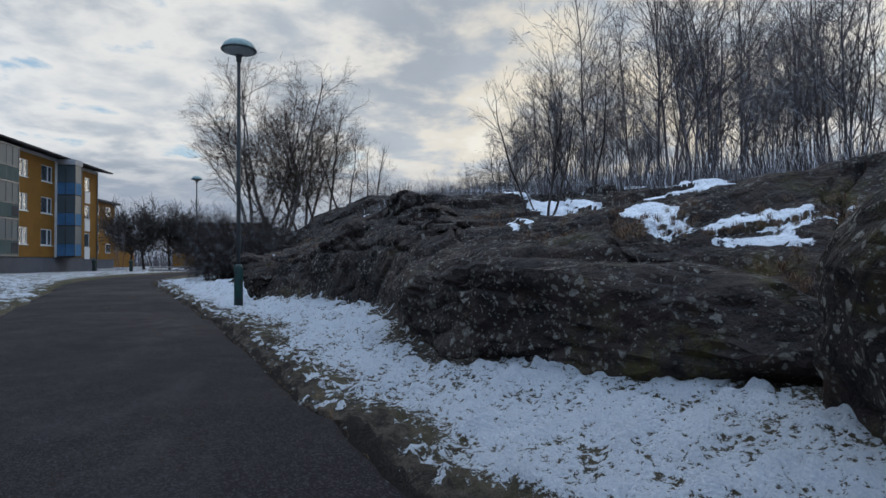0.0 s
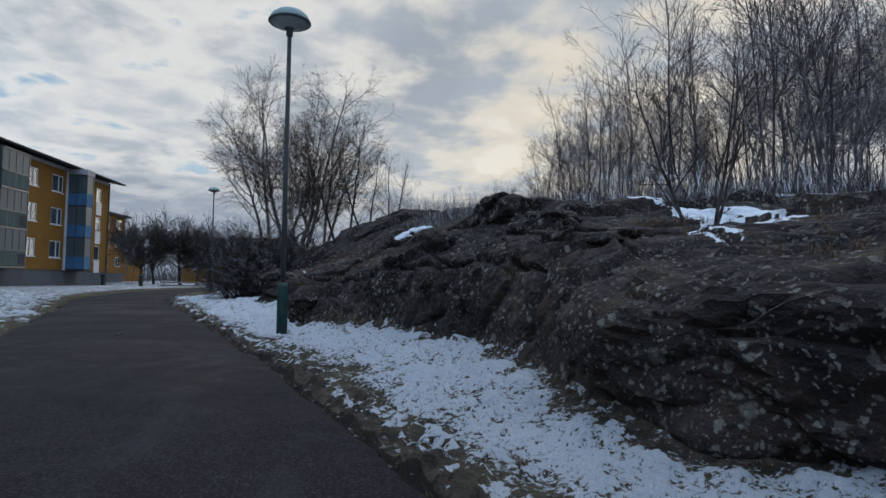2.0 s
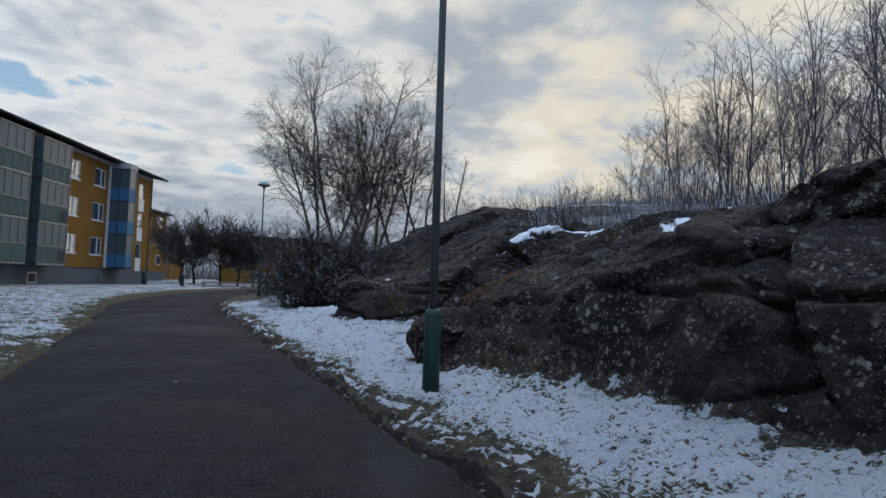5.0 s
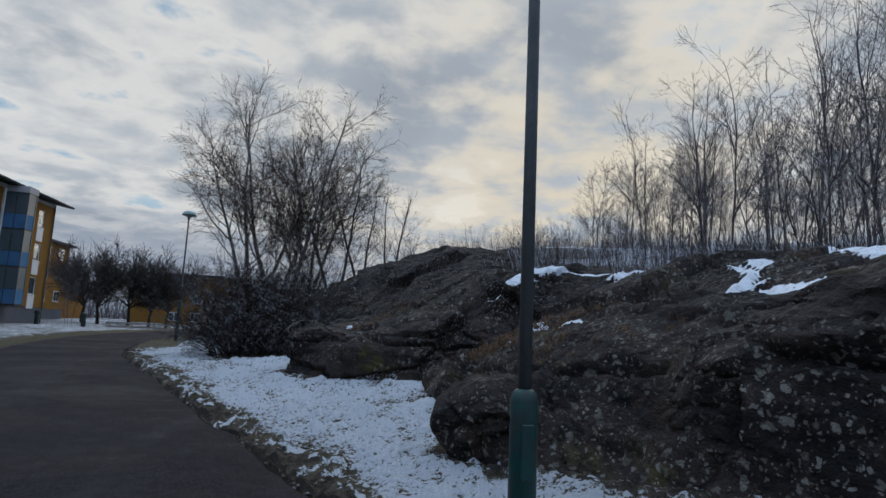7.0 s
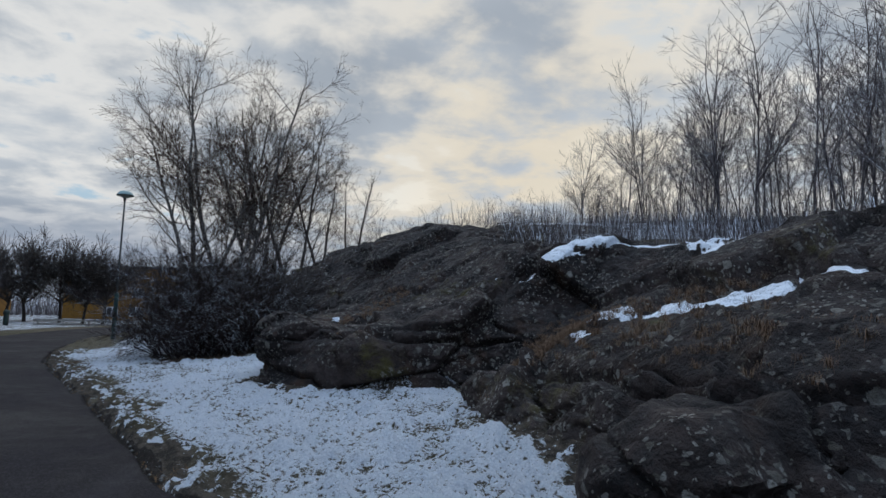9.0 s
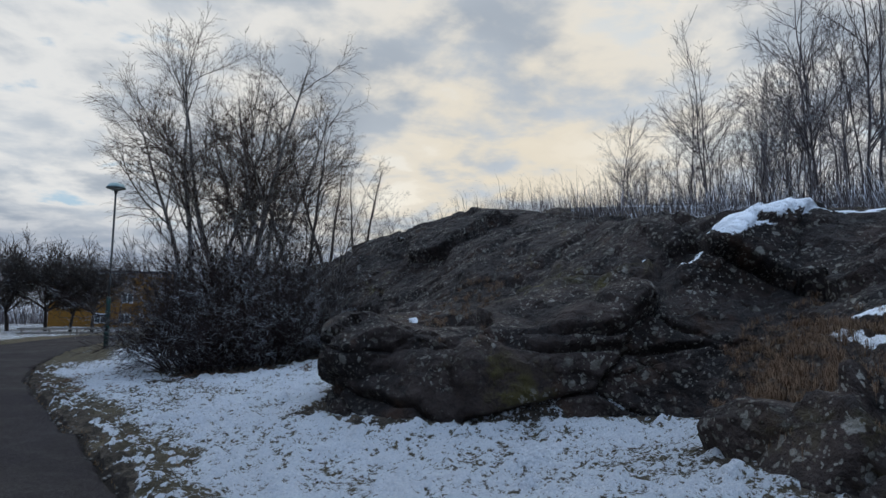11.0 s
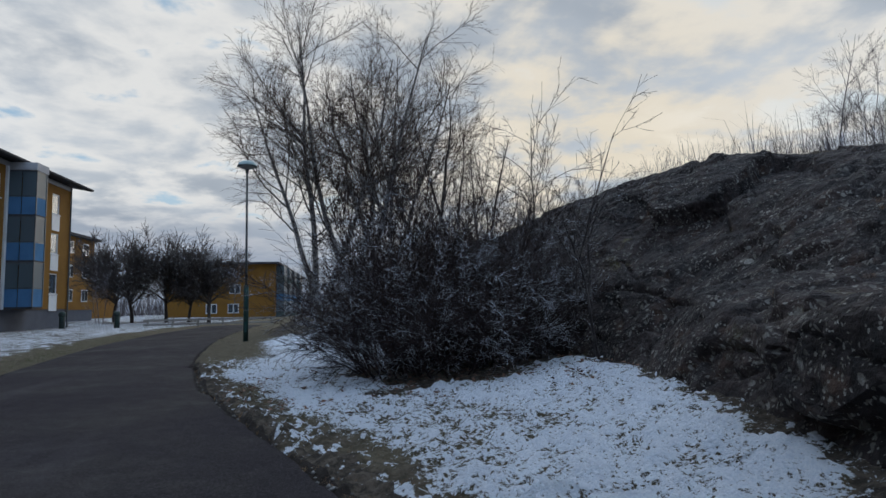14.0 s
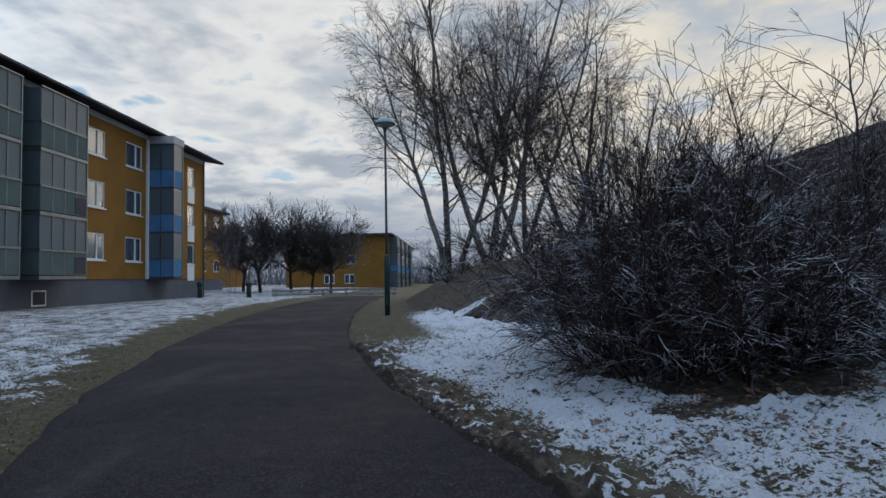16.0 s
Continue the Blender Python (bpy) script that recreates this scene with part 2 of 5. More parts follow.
def bark_material(name, dark, pale, frost, birch=False):
    m, nt, b = material(name, dark, 0.9, 0, 0.2)
    geo = node(nt, "ShaderNodeNewGeometry")
    p = geo.outputs["Position"]
    n = noise_(nt, node(nt, "ShaderNodeVectorMath", {0: p, 1: (18.0, 18.0, 5.0)}, operation="MULTIPLY").outputs[0], 1.0, 4, 0.6)
    col = mixc(nt, step_(nt, n, 0.38, 0.62), (*dark, 1), (*pale, 1))
    if birch:
        q = node(nt, "ShaderNodeVectorMath", {0: p, 1: (3.0, 3.0, 14.0)}, operation="MULTIPLY").outputs[0]
        col = mixc(nt, step_(nt, noise_(nt, q, 1.0, 4, 0.7), 0.52, 0.62), col, (0.03, 0.027, 0.025, 1))
    if frost:
        top = step_(nt, node(nt, "ShaderNodeSeparateXYZ", {0: geo.outputs["Normal"]}).outputs[2], 0.35, 0.85)
        where = step_(nt, noise_(nt, p, 3.5, 4, 0.6), 0.62 - 0.3 * frost, 0.80 - 0.3 * frost)
        col = mixc(nt, math_(nt, "MULTIPLY", top, math_(nt, "MULTIPLY", where, min(1.0, 0.55 + 0.4 * frost))), col, (0.72, 0.76, 0.82, 1))
    nt.links.new(col, b.inputs["Base Color"])
    bump(nt, b, n, 0.5, 0.01)
    return m


def glass_material(name, tint, rough=0.04, clear=0.5, ior=1.45):
    """Window glass: part clear, part glossy film."""
    m, nt, b = material(name, tint, rough, 0, 0.4)
    b.inputs["Transmission Weight"].default_value = clear
    b.inputs["IOR"].default_value = ior
    return m


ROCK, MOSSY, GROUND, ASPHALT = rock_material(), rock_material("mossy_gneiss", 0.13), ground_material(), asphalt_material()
BARK = bark_material("dark_frosted_bark", (0.030, 0.025, 0.024), (0.085, 0.072, 0.066), 0.35)
BARK_FAR = bark_material("grey_brown_bark", (0.066, 0.056, 0.058), (0.16, 0.14, 0.142), 0.7)
BIRCH = bark_material("birch_bark", (0.12, 0.105, 0.095), (0.32, 0.295, 0.27), 0.0, True)
BIRCH_TWIG = bark_material("birch_twig_bark", (0.050, 0.034, 0.028), (0.11, 0.078, 0.062), 0.1)
BUSH_BARK = bark_material("snow_dusted_shrub_bark", (0.014, 0.0085, 0.0082), (0.044, 0.029, 0.026), 0.6)
RENDER_Y = mottled("ochre_render", (0.225, 0.112, 0.020), (0.18, 0.088, 0.016), 0.8, 0.9, 0.3, 0.01, 30)
PLINTH = mottled("grey_plinth_render", (0.115, 0.12, 0.14), (0.085, 0.09, 0.108), 0.7, 0.9, 0.3, 0.01, 30)
WHITE = mottled("white_window_paint", (0.72, 0.73, 0.74), (0.62, 0.64, 0.66), 2.0, 0.5, 0.05, 0.003)
FASCIA = mottled("pale_grey_fascia", (0.42, 0.42, 0.43), (0.34, 0.34, 0.36), 1.0, 0.7, 0.1, 0.005)
ROOF = mottled("dark_roof_felt", (0.035, 0.036, 0.040), (0.06, 0.06, 0.066), 1.0, 0.85, 0.2, 0.01)
PANEL_G = mottled("grey_green_balcony_panel", (0.10, 0.135, 0.13), (0.08, 0.112, 0.11), 1.2, 0.8, 0.08, 0.004, spec=0.08)
PANEL_B = mottled("blue_balcony_panel", (0.085, 0.20, 0.36), (0.07, 0.165, 0.30), 1.2, 0.8, 0.08, 0.004, spec=0.08)
ALU = mottled("weathered_aluminium", (0.15, 0.17, 0.185), (0.11, 0.125, 0.14), 3.0, 0.45, 0.05, 0.002, 60, 0.6)
# dark tone standing in for the gloom of unlit rooms
DARK_IN = mottled("unlit_room_dark", (0.10, 0.10, 0.105), (0.07, 0.07, 0.075), 1.0, 0.9)
CURTAIN = mottled("pale_curtain_cloth", (0.25, 0.27, 0.30), (0.17, 0.19, 0.22), 3.0, 0.9)
GLASS = glass_material("window_glass", (0.42, 0.52, 0.60), 0.05, 0.9)
GLASS_BALC = glass_material("balcony_glass", (0.11, 0.145, 0.165), 0.3, 0.2, 1.2)
POLE = mottled("dark_pole_paint", (0.075, 0.085, 0.09), (0.11, 0.115, 0.115), 3.0, 0.55, 0.15, 0.003, 50, 0.3)
TEAL = mottled("scuffed_teal_paint", (0.008, 0.065, 0.056), (0.028, 0.036, 0.036), 7.0, 0.5, 0.2, 0.003, 60)
LAMP_GREEN = mottled("frosted_lamp_hood_paint", (0.16, 0.25, 0.24), (0.27, 0.34, 0.34), 9.0, 0.5, 0.1, 0.003, 60)
LENS = mottled("milky_lamp_lens", (0.42, 0.44, 0.44), (0.34, 0.36, 0.37), 8.0, 0.35)
STRAW = mottled("dry_grass_straw", (0.24, 0.15, 0.075), (0.13, 0.075, 0.04), 5.0, 0.9)
RUST_STRAW = mottled("rusty_dead_grass", (0.085, 0.044, 0.024), (0.14, 0.09, 0.054), 5.0, 0.9)
GREEN_BLADE = mottled("frosted_green_grass", (0.07, 0.085, 0.035), (0.17, 0.16, 0.09), 6.0, 0.9)
LEAF = mottled("dead_brown_leaf", (0.10, 0.048, 0.034), (0.17, 0.10, 0.065), 25.0, 0.85)
WOODRAIL = mottled("weathered_rail_wood", (0.30, 0.28, 0.26), (0.22, 0.20, 0.18), 4.0, 0.9, 0.3, 0.005)
BOLLARD_P = mottled("dark_green_bollard_paint", (0.02, 0.05, 0.04), (0.03, 0.035, 0.035), 5.0, 0.5)
SNOW = mottled("fresh_snow", (0.78, 0.82, 0.88), (0.86, 0.88, 0.92), 6.0, 0.9, 0.4, 0.02, 50)
STONE = mottled("verge_pebble", (0.16, 0.15, 0.14), (0.09, 0.085, 0.08), 20.0, 0.9, 0.3, 0.004)


# ---- building helpers ----
def part(name, bm, mat, parent=None, label="", smooth=False):
    """One mesh object from a bmesh, under a thing or a part."""
    me = bpy.data.meshes.new(name)
    bmesh.ops.recalc_face_normals(bm, faces=list(bm.faces))
    bm.to_mesh(me)
    bm.free()
    me.materials.append(mat)
    if smooth:
        me.shade_smooth()
    ob = new(name, me)
    ob.parent = parent
    if label:
        tagged(ob, label)
    return ob


def raw(name, verts, faces, mat, parent=None, label="", smooth=False):
    """One mesh object from arrays of corners and quads or triangles."""
    me = bpy.data.meshes.new(name)
    verts, faces = np.asarray(verts, np.float32), np.asarray(faces, np.int32)
    n, k = faces.shape
    me.vertices.add(len(verts))
    me.vertices.foreach_set("co", verts.ravel())
    me.loops.add(n * k)
    me.loops.foreach_set("vertex_index", faces.ravel())
    me.polygons.add(n)
    me.polygons.foreach_set("loop_start", np.arange(0, n * k, k, dtype=np.int32))
    me.update(calc_edges=True)
    me.validate()
    me.materials.append(mat)
    if smooth:
        me.shade_smooth()
    ob = new(name, me)
    ob.parent = parent
    if label:
        tagged(ob, label)
    return ob


def thing(name, x, y, z, label, category, group="", kind=""):
    ob = new(name)
    ob.location = (x, y, z)
    return tagged(ob, label, category, group, kind)


def box(bm, x0, x1, y0, y1, z0, z1):
    m = Matrix.LocRotScale(((x0 + x1) / 2, (y0 + y1) / 2, (z0 + z1) / 2), None, (abs(x1 - x0), abs(y1 - y0), abs(z1 - z0)))
    bmesh.ops.create_cube(bm, size=1.0, matrix=m)
    return bm


def boxes(*rows):
    bm = bmesh.new()
    for r in rows:
        box(bm, *r)
    return bm


def bevel(bm, width=0.01, segments=1):
    bmesh.ops.bevel(bm, geom=list(bm.edges), offset=width, segments=segments, affect="EDGES", clamp_overlap=True)
    return bm


def lathe(rings, sides=20):
    """A turned solid from (radius, height) rings, closed at both ends."""
    bm = bmesh.new()
    made = []
    for r, z in rings:
        made.append([bm.verts.new((r * math.cos(2 * math.pi * i / sides), r * math.sin(2 * math.pi * i / sides), z)) for i in range(sides)])
    for a, b in zip(made, made[1:]):
        for i in range(sides):
            bm.faces.new((a[i], a[(i + 1) % sides], b[(i + 1) % sides], b[i]))
    bm.faces.new(made[0][::-1])
    bm.faces.new(made[-1])
    return bm


# ---- noise on arrays ----
def hashed(ix, iy, iz, seed):
    h = (ix * 374761393 + iy * 668265263 + iz * 2147483647 + seed * 1274126177) & 0xFFFFFFFF
    h = ((h ^ (h >> 13)) * 1274126177) & 0xFFFFFFFF
    h = ((h ^ (h >> 16)) * 2246822519) & 0xFFFFFFFF
    return ((h ^ (h >> 15)) & 0xFFFFFF) / float(0xFFFFFF)


def vnoise(x, y, z, seed=0):
    """Smooth value noise from -1 to 1."""
    fx, fy, fz = np.floor(x), np.floor(y), np.floor(z)
    ix, iy, iz = fx.astype(np.int64), fy.astype(np.int64), fz.astype(np.int64)
    u, v, w = x - fx, y - fy, z - fz
    u, v, w = u * u * (3 - 2 * u), v * v * (3 - 2 * v), w * w * (3 - 2 * w)
    out = 0
    for a in (0, 1):
        for b in (0, 1):
            for c in (0, 1):
                out = out + hashed(ix + a, iy + b, iz + c, seed) * (u if a else 1 - u) * (v if b else 1 - v) * (w if c else 1 - w)
    return out * 2 - 1


def fbm(x, y, z, octaves=4, seed=0, gain=0.5):
    out, amp = 0, 1.0
    for i in range(octaves):
        out = out + amp * vnoise(x * 2**i + 7.3 * i, y * 2**i + 3.1 * i, z * 2**i + 1.7 * i, seed + i)
        amp *= gain
    return out


def cells(x, y, z, seed=0):
    """Random tilt planes per jittered cell, and the nearness to the cell's edge: broken stone faces."""
    fx, fy, fz = np.floor(x).astype(np.int64), np.floor(y).astype(np.int64), np.floor(z).astype(np.int64)
    best, second = np.full(x.shape, 9.0), np.full(x.shape, 9.0)
    value = np.zeros(x.shape)
    for a in (-1, 0, 1):
        for b in (-1, 0, 1):
            for c in (-1, 0, 1):
                cx, cy, cz = fx + a, fy + b, fz + c
                dx, dy, dz = (cx + hashed(cx, cy, cz, seed) - x, cy + hashed(cx, cy, cz, seed + 1) - y, cz + hashed(cx, cy, cz, seed + 2) - z)
                d = np.sqrt(dx * dx + dy * dy + dz * dz)
                plane = (hashed(cx, cy, cz, seed + 3) - 0.5) + (hashed(cx, cy, cz, seed + 4) - 0.5) * dx * 1.6 + (hashed(cx, cy, cz, seed + 5) - 0.5) * dy * 1.6 + (hashed(cx, cy, cz, seed + 6) - 0.5) * dz * 1.6
                near = d < best
                second = np.where(near, best, np.minimum(second, d))
                value = np.where(near, plane, value)
                best = np.where(near, d, best)
    return value, second - best


def smooth01(v, lo, hi):
    t = np.clip((v - lo) / (hi - lo), 0, 1)
    return t * t * (3 - 2 * t)


# ---- the lie of the land ----
# right edge of the footpath: y, x, height of the asphalt
EDGE = np.array([(-40, 17.0, -0.15), (-10, 4.6, -0.05), (0, 1.12, 0.0), (4.2, -0.34, 0.05), (10, -2.6, 0.17), (15.4, -4.82, 0.21), (20.8, -7.0, 0.24), (26.2, -9.25, 0.26), (30, -10.4, 0.27),
                 (34, -11.25, 0.27), (40, -12.2, 0.28), (48, -13.0, 0.28), (60, -13.6, 0.28), (120, -14, 0.2)])
# foot of the rock: y, x, height
FOOT = np.array([(-40, 21.0, 0.1), (-6, 5.4, 0.15), (1, 3.3, 0.3), (4.0, 2.4, 0.35), (4.6, 1.7, 0.33), (5.3, 0.62, 0.2), (6.2, 0.42, 0.28), (7.5, 0.3, 0.42), (8.8, 0.08, 0.46), (10.3, -0.58, 0.44),
                 (11.6, -1.08, 0.44), (12.5, -1.75, 0.4), (13.3, -2.55, 0.33), (13.9, -2.65, 0.33), (14.4, -2.15, 0.4), (15.2, -2.2, 0.5), (16.5, -2.45, 0.55), (17.1, -2.05, 0.55), (17.6, -1.65, 0.55), (18.1, -1.6, 0.56), (18.45, -2.0, 0.55), (18.7, -3.3, 0.5), (18.95, -3.9, 0.5),
                 (19.8, -4.7, 0.5), (21, -4.25, 0.52), (22.4, -4.1, 0.55), (24.6, -3.65, 0.6), (26, -3.85, 0.6), (28, -4.9, 0.6), (33, -8.0, 0.5), (40, -10.2, 0.45), (50, -11.2, 0.4), (56, -9, 0.4), (64, 2, 0.4), (120, 60, 0.3)])
# face and ledge: y, d1, z1, d2, z2 (d runs from the foot into the rock)
FACE = np.array([(-40, 0.5, 0.9, 1.2, 1.2), (1, 0.6, 1.05, 1.3, 1.4), (4.0, 0.6, 1.15, 1.0, 1.32), (5.4, 0.55, 1.2, 1.7, 1.3), (7.3, 0.32, 1.28, 0.8, 1.52), (8.8, 0.22, 1.38, 0.6, 1.6), (10.3, 0.25, 1.32, 0.62, 1.68),
                 (11.6, 0.25, 1.35, 0.6, 1.73), (12.4, 0.7, 1.2, 1.1, 1.5), (13.6, 0.6, 0.95, 1.3, 1.38), (15.0, 0.2, 0.97, 0.6, 1.3), (16.6, 0.4, 0.9, 1.0, 1.25), (18.3, 0.4, 1.0, 0.8, 1.28),
                 (19.2, 0.5, 1.0, 1.7, 1.3), (20.2, 0.5, 1.15, 1.3, 1.32), (22, 0.35, 1.25, 1.3, 1.5), (24.5, 0.7, 1.5, 1.5, 2.0), (28, 1.0, 1.7, 1.9, 2.6), (33, 1.5, 1.3, 2.6, 2.0), (120, 1.5, 1.0, 3.0, 1.6)])
# shoulder and crest: y, d3, z3, d4, z4
CREST = np.array([(-40, 2.2, 1.8, 4, 2.3), (4.0, 1.9, 1.55, 3.2, 2.15), (5.4, 2.5, 1.6, 3.3, 1.95), (7.5, 1.7, 1.75, 3.4, 2.0), (8.8, 1.9, 1.84, 3.4, 2.05), (10.3, 1.25, 2.15, 2.7, 2.2), (11.6, 1.5, 2.1, 3.0, 2.3),
                  (13.6, 2.6, 1.75, 4.2, 2.45), (15.0, 1.8, 1.8, 3.5, 2.5), (16.6, 2.1, 1.75, 3.4, 2.45), (18.3, 1.6, 1.75, 2.5, 2.45), (19.2, 2.8, 1.62, 4.0, 2.6), (22, 2.0, 2.0, 3.8, 2.8), (24.5, 2.5, 2.9, 4.2, 3.5),
                  (28, 3.0, 3.5, 4.8, 4.2), (33, 4.0, 2.9, 6.5, 3.9), (40, 4.5, 2.2, 9.0, 3.6), (120, 5.0, 2.4, 9.0, 3.6)])


def rounded(table):
    """The same line with its corners rounded off."""
    ys = np.unique(np.concatenate([table[:, 0], np.arange(-8.0, 62.0, 0.4)]))
    k = np.exp(-np.linspace(-1.6, 1.6, 13) ** 2)
    k /= k.sum()
    near = (ys > -6) & (ys < 60)
    out = [ys]
    for c in range(1, table.shape[1]):
        v = np.interp(ys, table[:, 0], table[:, c])
        out.append(np.where(near, np.convolve(np.pad(v, 6, mode="edge"), k, "valid"), v))
    return np.stack(out, -1)


EDGE = rounded(EDGE)


def width(y):
    """Width of the asphalt."""
    return np.interp(y, [0, 20, 32, 45], [3.4, 3.45, 3.6, 4.0])



def row(table, y, column):
    return np.interp(y, table[:, 0], table[:, column])


def profile(y, d):
    """Height of the hill d metres in from the rock's foot."""
    shape = np.broadcast(y, d).shape
    y, d = np.broadcast_to(y, shape), np.broadcast_to(d, shape)
    ds = [np.zeros(shape), row(FACE, y, 1), row(FACE, y, 3), row(CREST, y, 1), row(CREST, y, 3), row(CREST, y, 3) + 40]
    z4 = row(CREST, y, 4)
    zs = [row(FOOT, y, 2), row(FACE, y, 2), row(FACE, y, 4), row(CREST, y, 2), z4, z4 + 3.5]
    out = np.array(zs[0], float)
    for a in range(5):
        t = np.clip((d - ds[a]) / np.maximum(ds[a + 1] - ds[a], 1e-3), 0, 1)
        out = out + (zs[a + 1] - zs[a]) * t
    return out


def ground_height(x, y):
    """Height of the soil: path, verge, lawn, and the hill under the rock."""
    edge, foot = row(EDGE, y, 1), row(FOOT, y, 1)
    zr, zf = row(EDGE, y, 2), row(FOOT, y, 2)
    t = np.clip((x - edge) / np.maximum(foot - edge, 0.3), 0, 1)
    z = zr - 0.03 + (zf - zr + 0.03) * (t * t * 0.4 + t * 0.6)
    d = x - foot
    rise = profile(y, d)
    under = np.where(y < 33, 1, np.clip((37 - y) / 4, 0, 1)) * np.clip(d / 0.15, 0, 1) * np.clip(1 - (d - row(CREST, y, 3) - 0.8) / 1.4, 0, 1)
    hill = rise - under * (0.15 + 0.5 * (rise - zf))
    z = np.where(d > 0, hill, z)
    lawn = edge - width(y) + 0.08 - x
    z = np.where(lawn > 0, zr - 0.03 + 0.05 * np.clip(lawn / 2, 0, 1) + 0.25 * np.clip((lawn - 2) / 12, 0, 1), z)
    far = np.clip((y - 66) / 40, 0, 1)
    z = np.where(d > 0, z * (1 - far) + 0.2 * far, z)
    side = np.clip((np.abs(x) - 60) / 60, 0, 1)
    return z * (1 - side) + 0.2 * side


def build_ground():
    # columns are offsets from the path's right edge, finest on the snowy verge
    cols = np.concatenate([-np.geomspace(900, 33, 20), np.arange(-32, -13.6, 0.45), np.arange(-13.5, -3.3, 0.16), np.arange(-3.2, -0.15, 0.25), np.arange(-0.14, 4.6, 0.03), np.arange(4.7, 8, 0.25), np.arange(8.5, 40, 1.2), np.geomspace(42, 900, 22)])
    ys = np.concatenate([-np.geomspace(800, 6, 22), np.arange(-5.5, 0.5, 0.25), np.arange(0.6, 31, 0.034), np.arange(31, 66, 0.3), np.geomspace(67, 900, 34)])
    off, y = np.meshgrid(cols, ys)
    edge = row(EDGE, y, 1)
    fade = np.clip((np.abs(off) - 40) / 40, 0, 1)
    x = off + edge * (1 - fade)
    z = ground_height(x, y)
    foot = row(FOOT, y, 1)
    verge = (off > -0.12) & (x < foot + 0.4)
    wander = fbm(x * 1.4, y * 1.4, 0 * x, 4, 5, 0.6) * 0.2
    inner = off + wander
    # the verge: crumbling asphalt lip, bare soil and turf, then snow
    strip = 0.44 + 0.12 * vnoise(y * 0.35, 0 * y, 0 * y, 9)
    snow = smooth01(inner, strip - 0.2, strip + 0.28)
    clumps = fbm(x * 5.5, y * 5.5, 0 * x, 4, 21, 0.6)
    snow = snow * np.clip(0.68 + 0.13 * clumps, 0, 1.0)
    crumb = 0.6 * vnoise(x * 11, y * 11, 0 * x, 61) + 0.5 * vnoise(x * 19, y * 19, 0 * x, 62)
    snow = np.where(verge, snow * (1 + 0.34 * crumb), snow)
    hem = foot - x + 0.16 * fbm(x * 2.5, y * 2.5, 0 * x, 3, 55)
    snow = snow * (1 - 0.7 * smooth01(hem, 0.24, 0.05) * np.where(y < 26, 1, 0))
    lip = smooth01(inner, 0.10, 0.2) * smooth01(inner, 0.48, 0.3)
    specks = smooth01(fbm(x * 10.0, y * 10.0, 0 * x, 3, 33, 0.7) + 0.5 * lip, 0.15, 1.0) * smooth01(inner, 0.04, 0.2)
    snow = np.maximum(snow, specks * 0.72)
    bald = smooth01(fbm(x * 0.75, y * 0.75, 0 * x, 3, 77), 0.36, 0.75)
    snow = snow * (1 - 0.2 * bald)
    bushes = smooth01(1.75 - np.hypot((x + 5.8) * 0.75, (y - 27.0) * 0.95) + 0.7 * fbm(x * 1.3, y * 1.3, 0 * x, 4, 87, 0.6), 0.0, 0.8)
    snow = snow * (1 - 0.95 * bushes)
    green = smooth01(y, 28, 34) * smooth01(off, 2.0, 1.2)
    snow = snow * (1 - 0.9 * green)
    snow = np.where(y > 36, snow * (1 - smooth01(y, 36, 40)), snow)
    bare = np.where(verge, np.maximum(smooth01(inner, 0.34, 0.12), 0.45 * smooth01(inner, 1.0, 0.6)), 0.0)
    bare = np.maximum(np.maximum(bare * (1 - 0.8 * green), bushes), 0.8 * smooth01(hem, 0.24, 0.05))
    # lawn beyond the path: a turf edge, then thin snow
    lawn = -width(y) + 0.03 - off
    wide = np.interp(y, [0, 20, 30, 45, 70], [0.4, 0.5, 1.1, 1.9, 1.6])
    lsnow = smooth01(lawn + wander * 2.0 + 0.3 * clumps, wide - 0.6, wide + 0.5) * (0.5 + 0.24 * clumps)
    snow = np.where(lawn > 0, lsnow, snow)
    bare = np.where(lawn > 0, 0.15, bare)
    hill = x > foot + 0.2
    hsnow = smooth01(fbm(x * 0.6, y * 0.6, 0 * x, 4, 91), -0.1, 0.7) * 0.6 * (y < 36)
    snow = np.where(hill, hsnow, snow)
    bare = np.where(hill, 0.75, bare)
    near = (off > -12) & (off < 8) & (y > -5) & (y < 60)
    rough = 0.018 * fbm(x * 3.0, y * 3.0, 0 * x, 3, 41) + 0.012 * fbm(x * 11, y * 11, 0 * x, 3, 51)
    lump = 0.045 * snow * (0.5 + np.clip(clumps, -0.6, 1.0)) + 0.062 * snow * crumb
    fall = np.where(off > 0, smooth01(off, 0.0, 0.15), smooth01(lawn, 0, 0.2))
    z = z + np.where(near, (rough + lump) * fall, 0)
    clod = smooth01(fbm(x * 8.0, y * 8.0, 0 * x, 3, 73, 0.6), -0.2, 0.9)
    z = z + np.where(verge, 0.05 * clod * smooth01(off, 0.01, 0.08) * smooth01(off, 0.4, 0.2), 0)
    z = z + np.where(verge, 0.055 * smooth01(off, 0.0, 0.12) * smooth01(off, 0.7, 0.3) * smooth01(fbm(x * 2.2, y * 2.2, 0 * x, 3, 71), -0.2, 0.6), 0)
    z = np.where((off < 0.02) & (off > 0.06 - width(y)), row(EDGE, y, 2) - 0.06, z)
    r, c = y.shape
    idx = np.arange(r * c).reshape(r, c)
    quads = np.stack([idx[:-1, :-1], idx[:-1, 1:], idx[1:, 1:], idx[1:, :-1]], -1).reshape(-1, 4)
    ob = raw("ground", np.stack([x, y, z], -1).reshape(-1, 3), quads, GROUND, smooth=True)
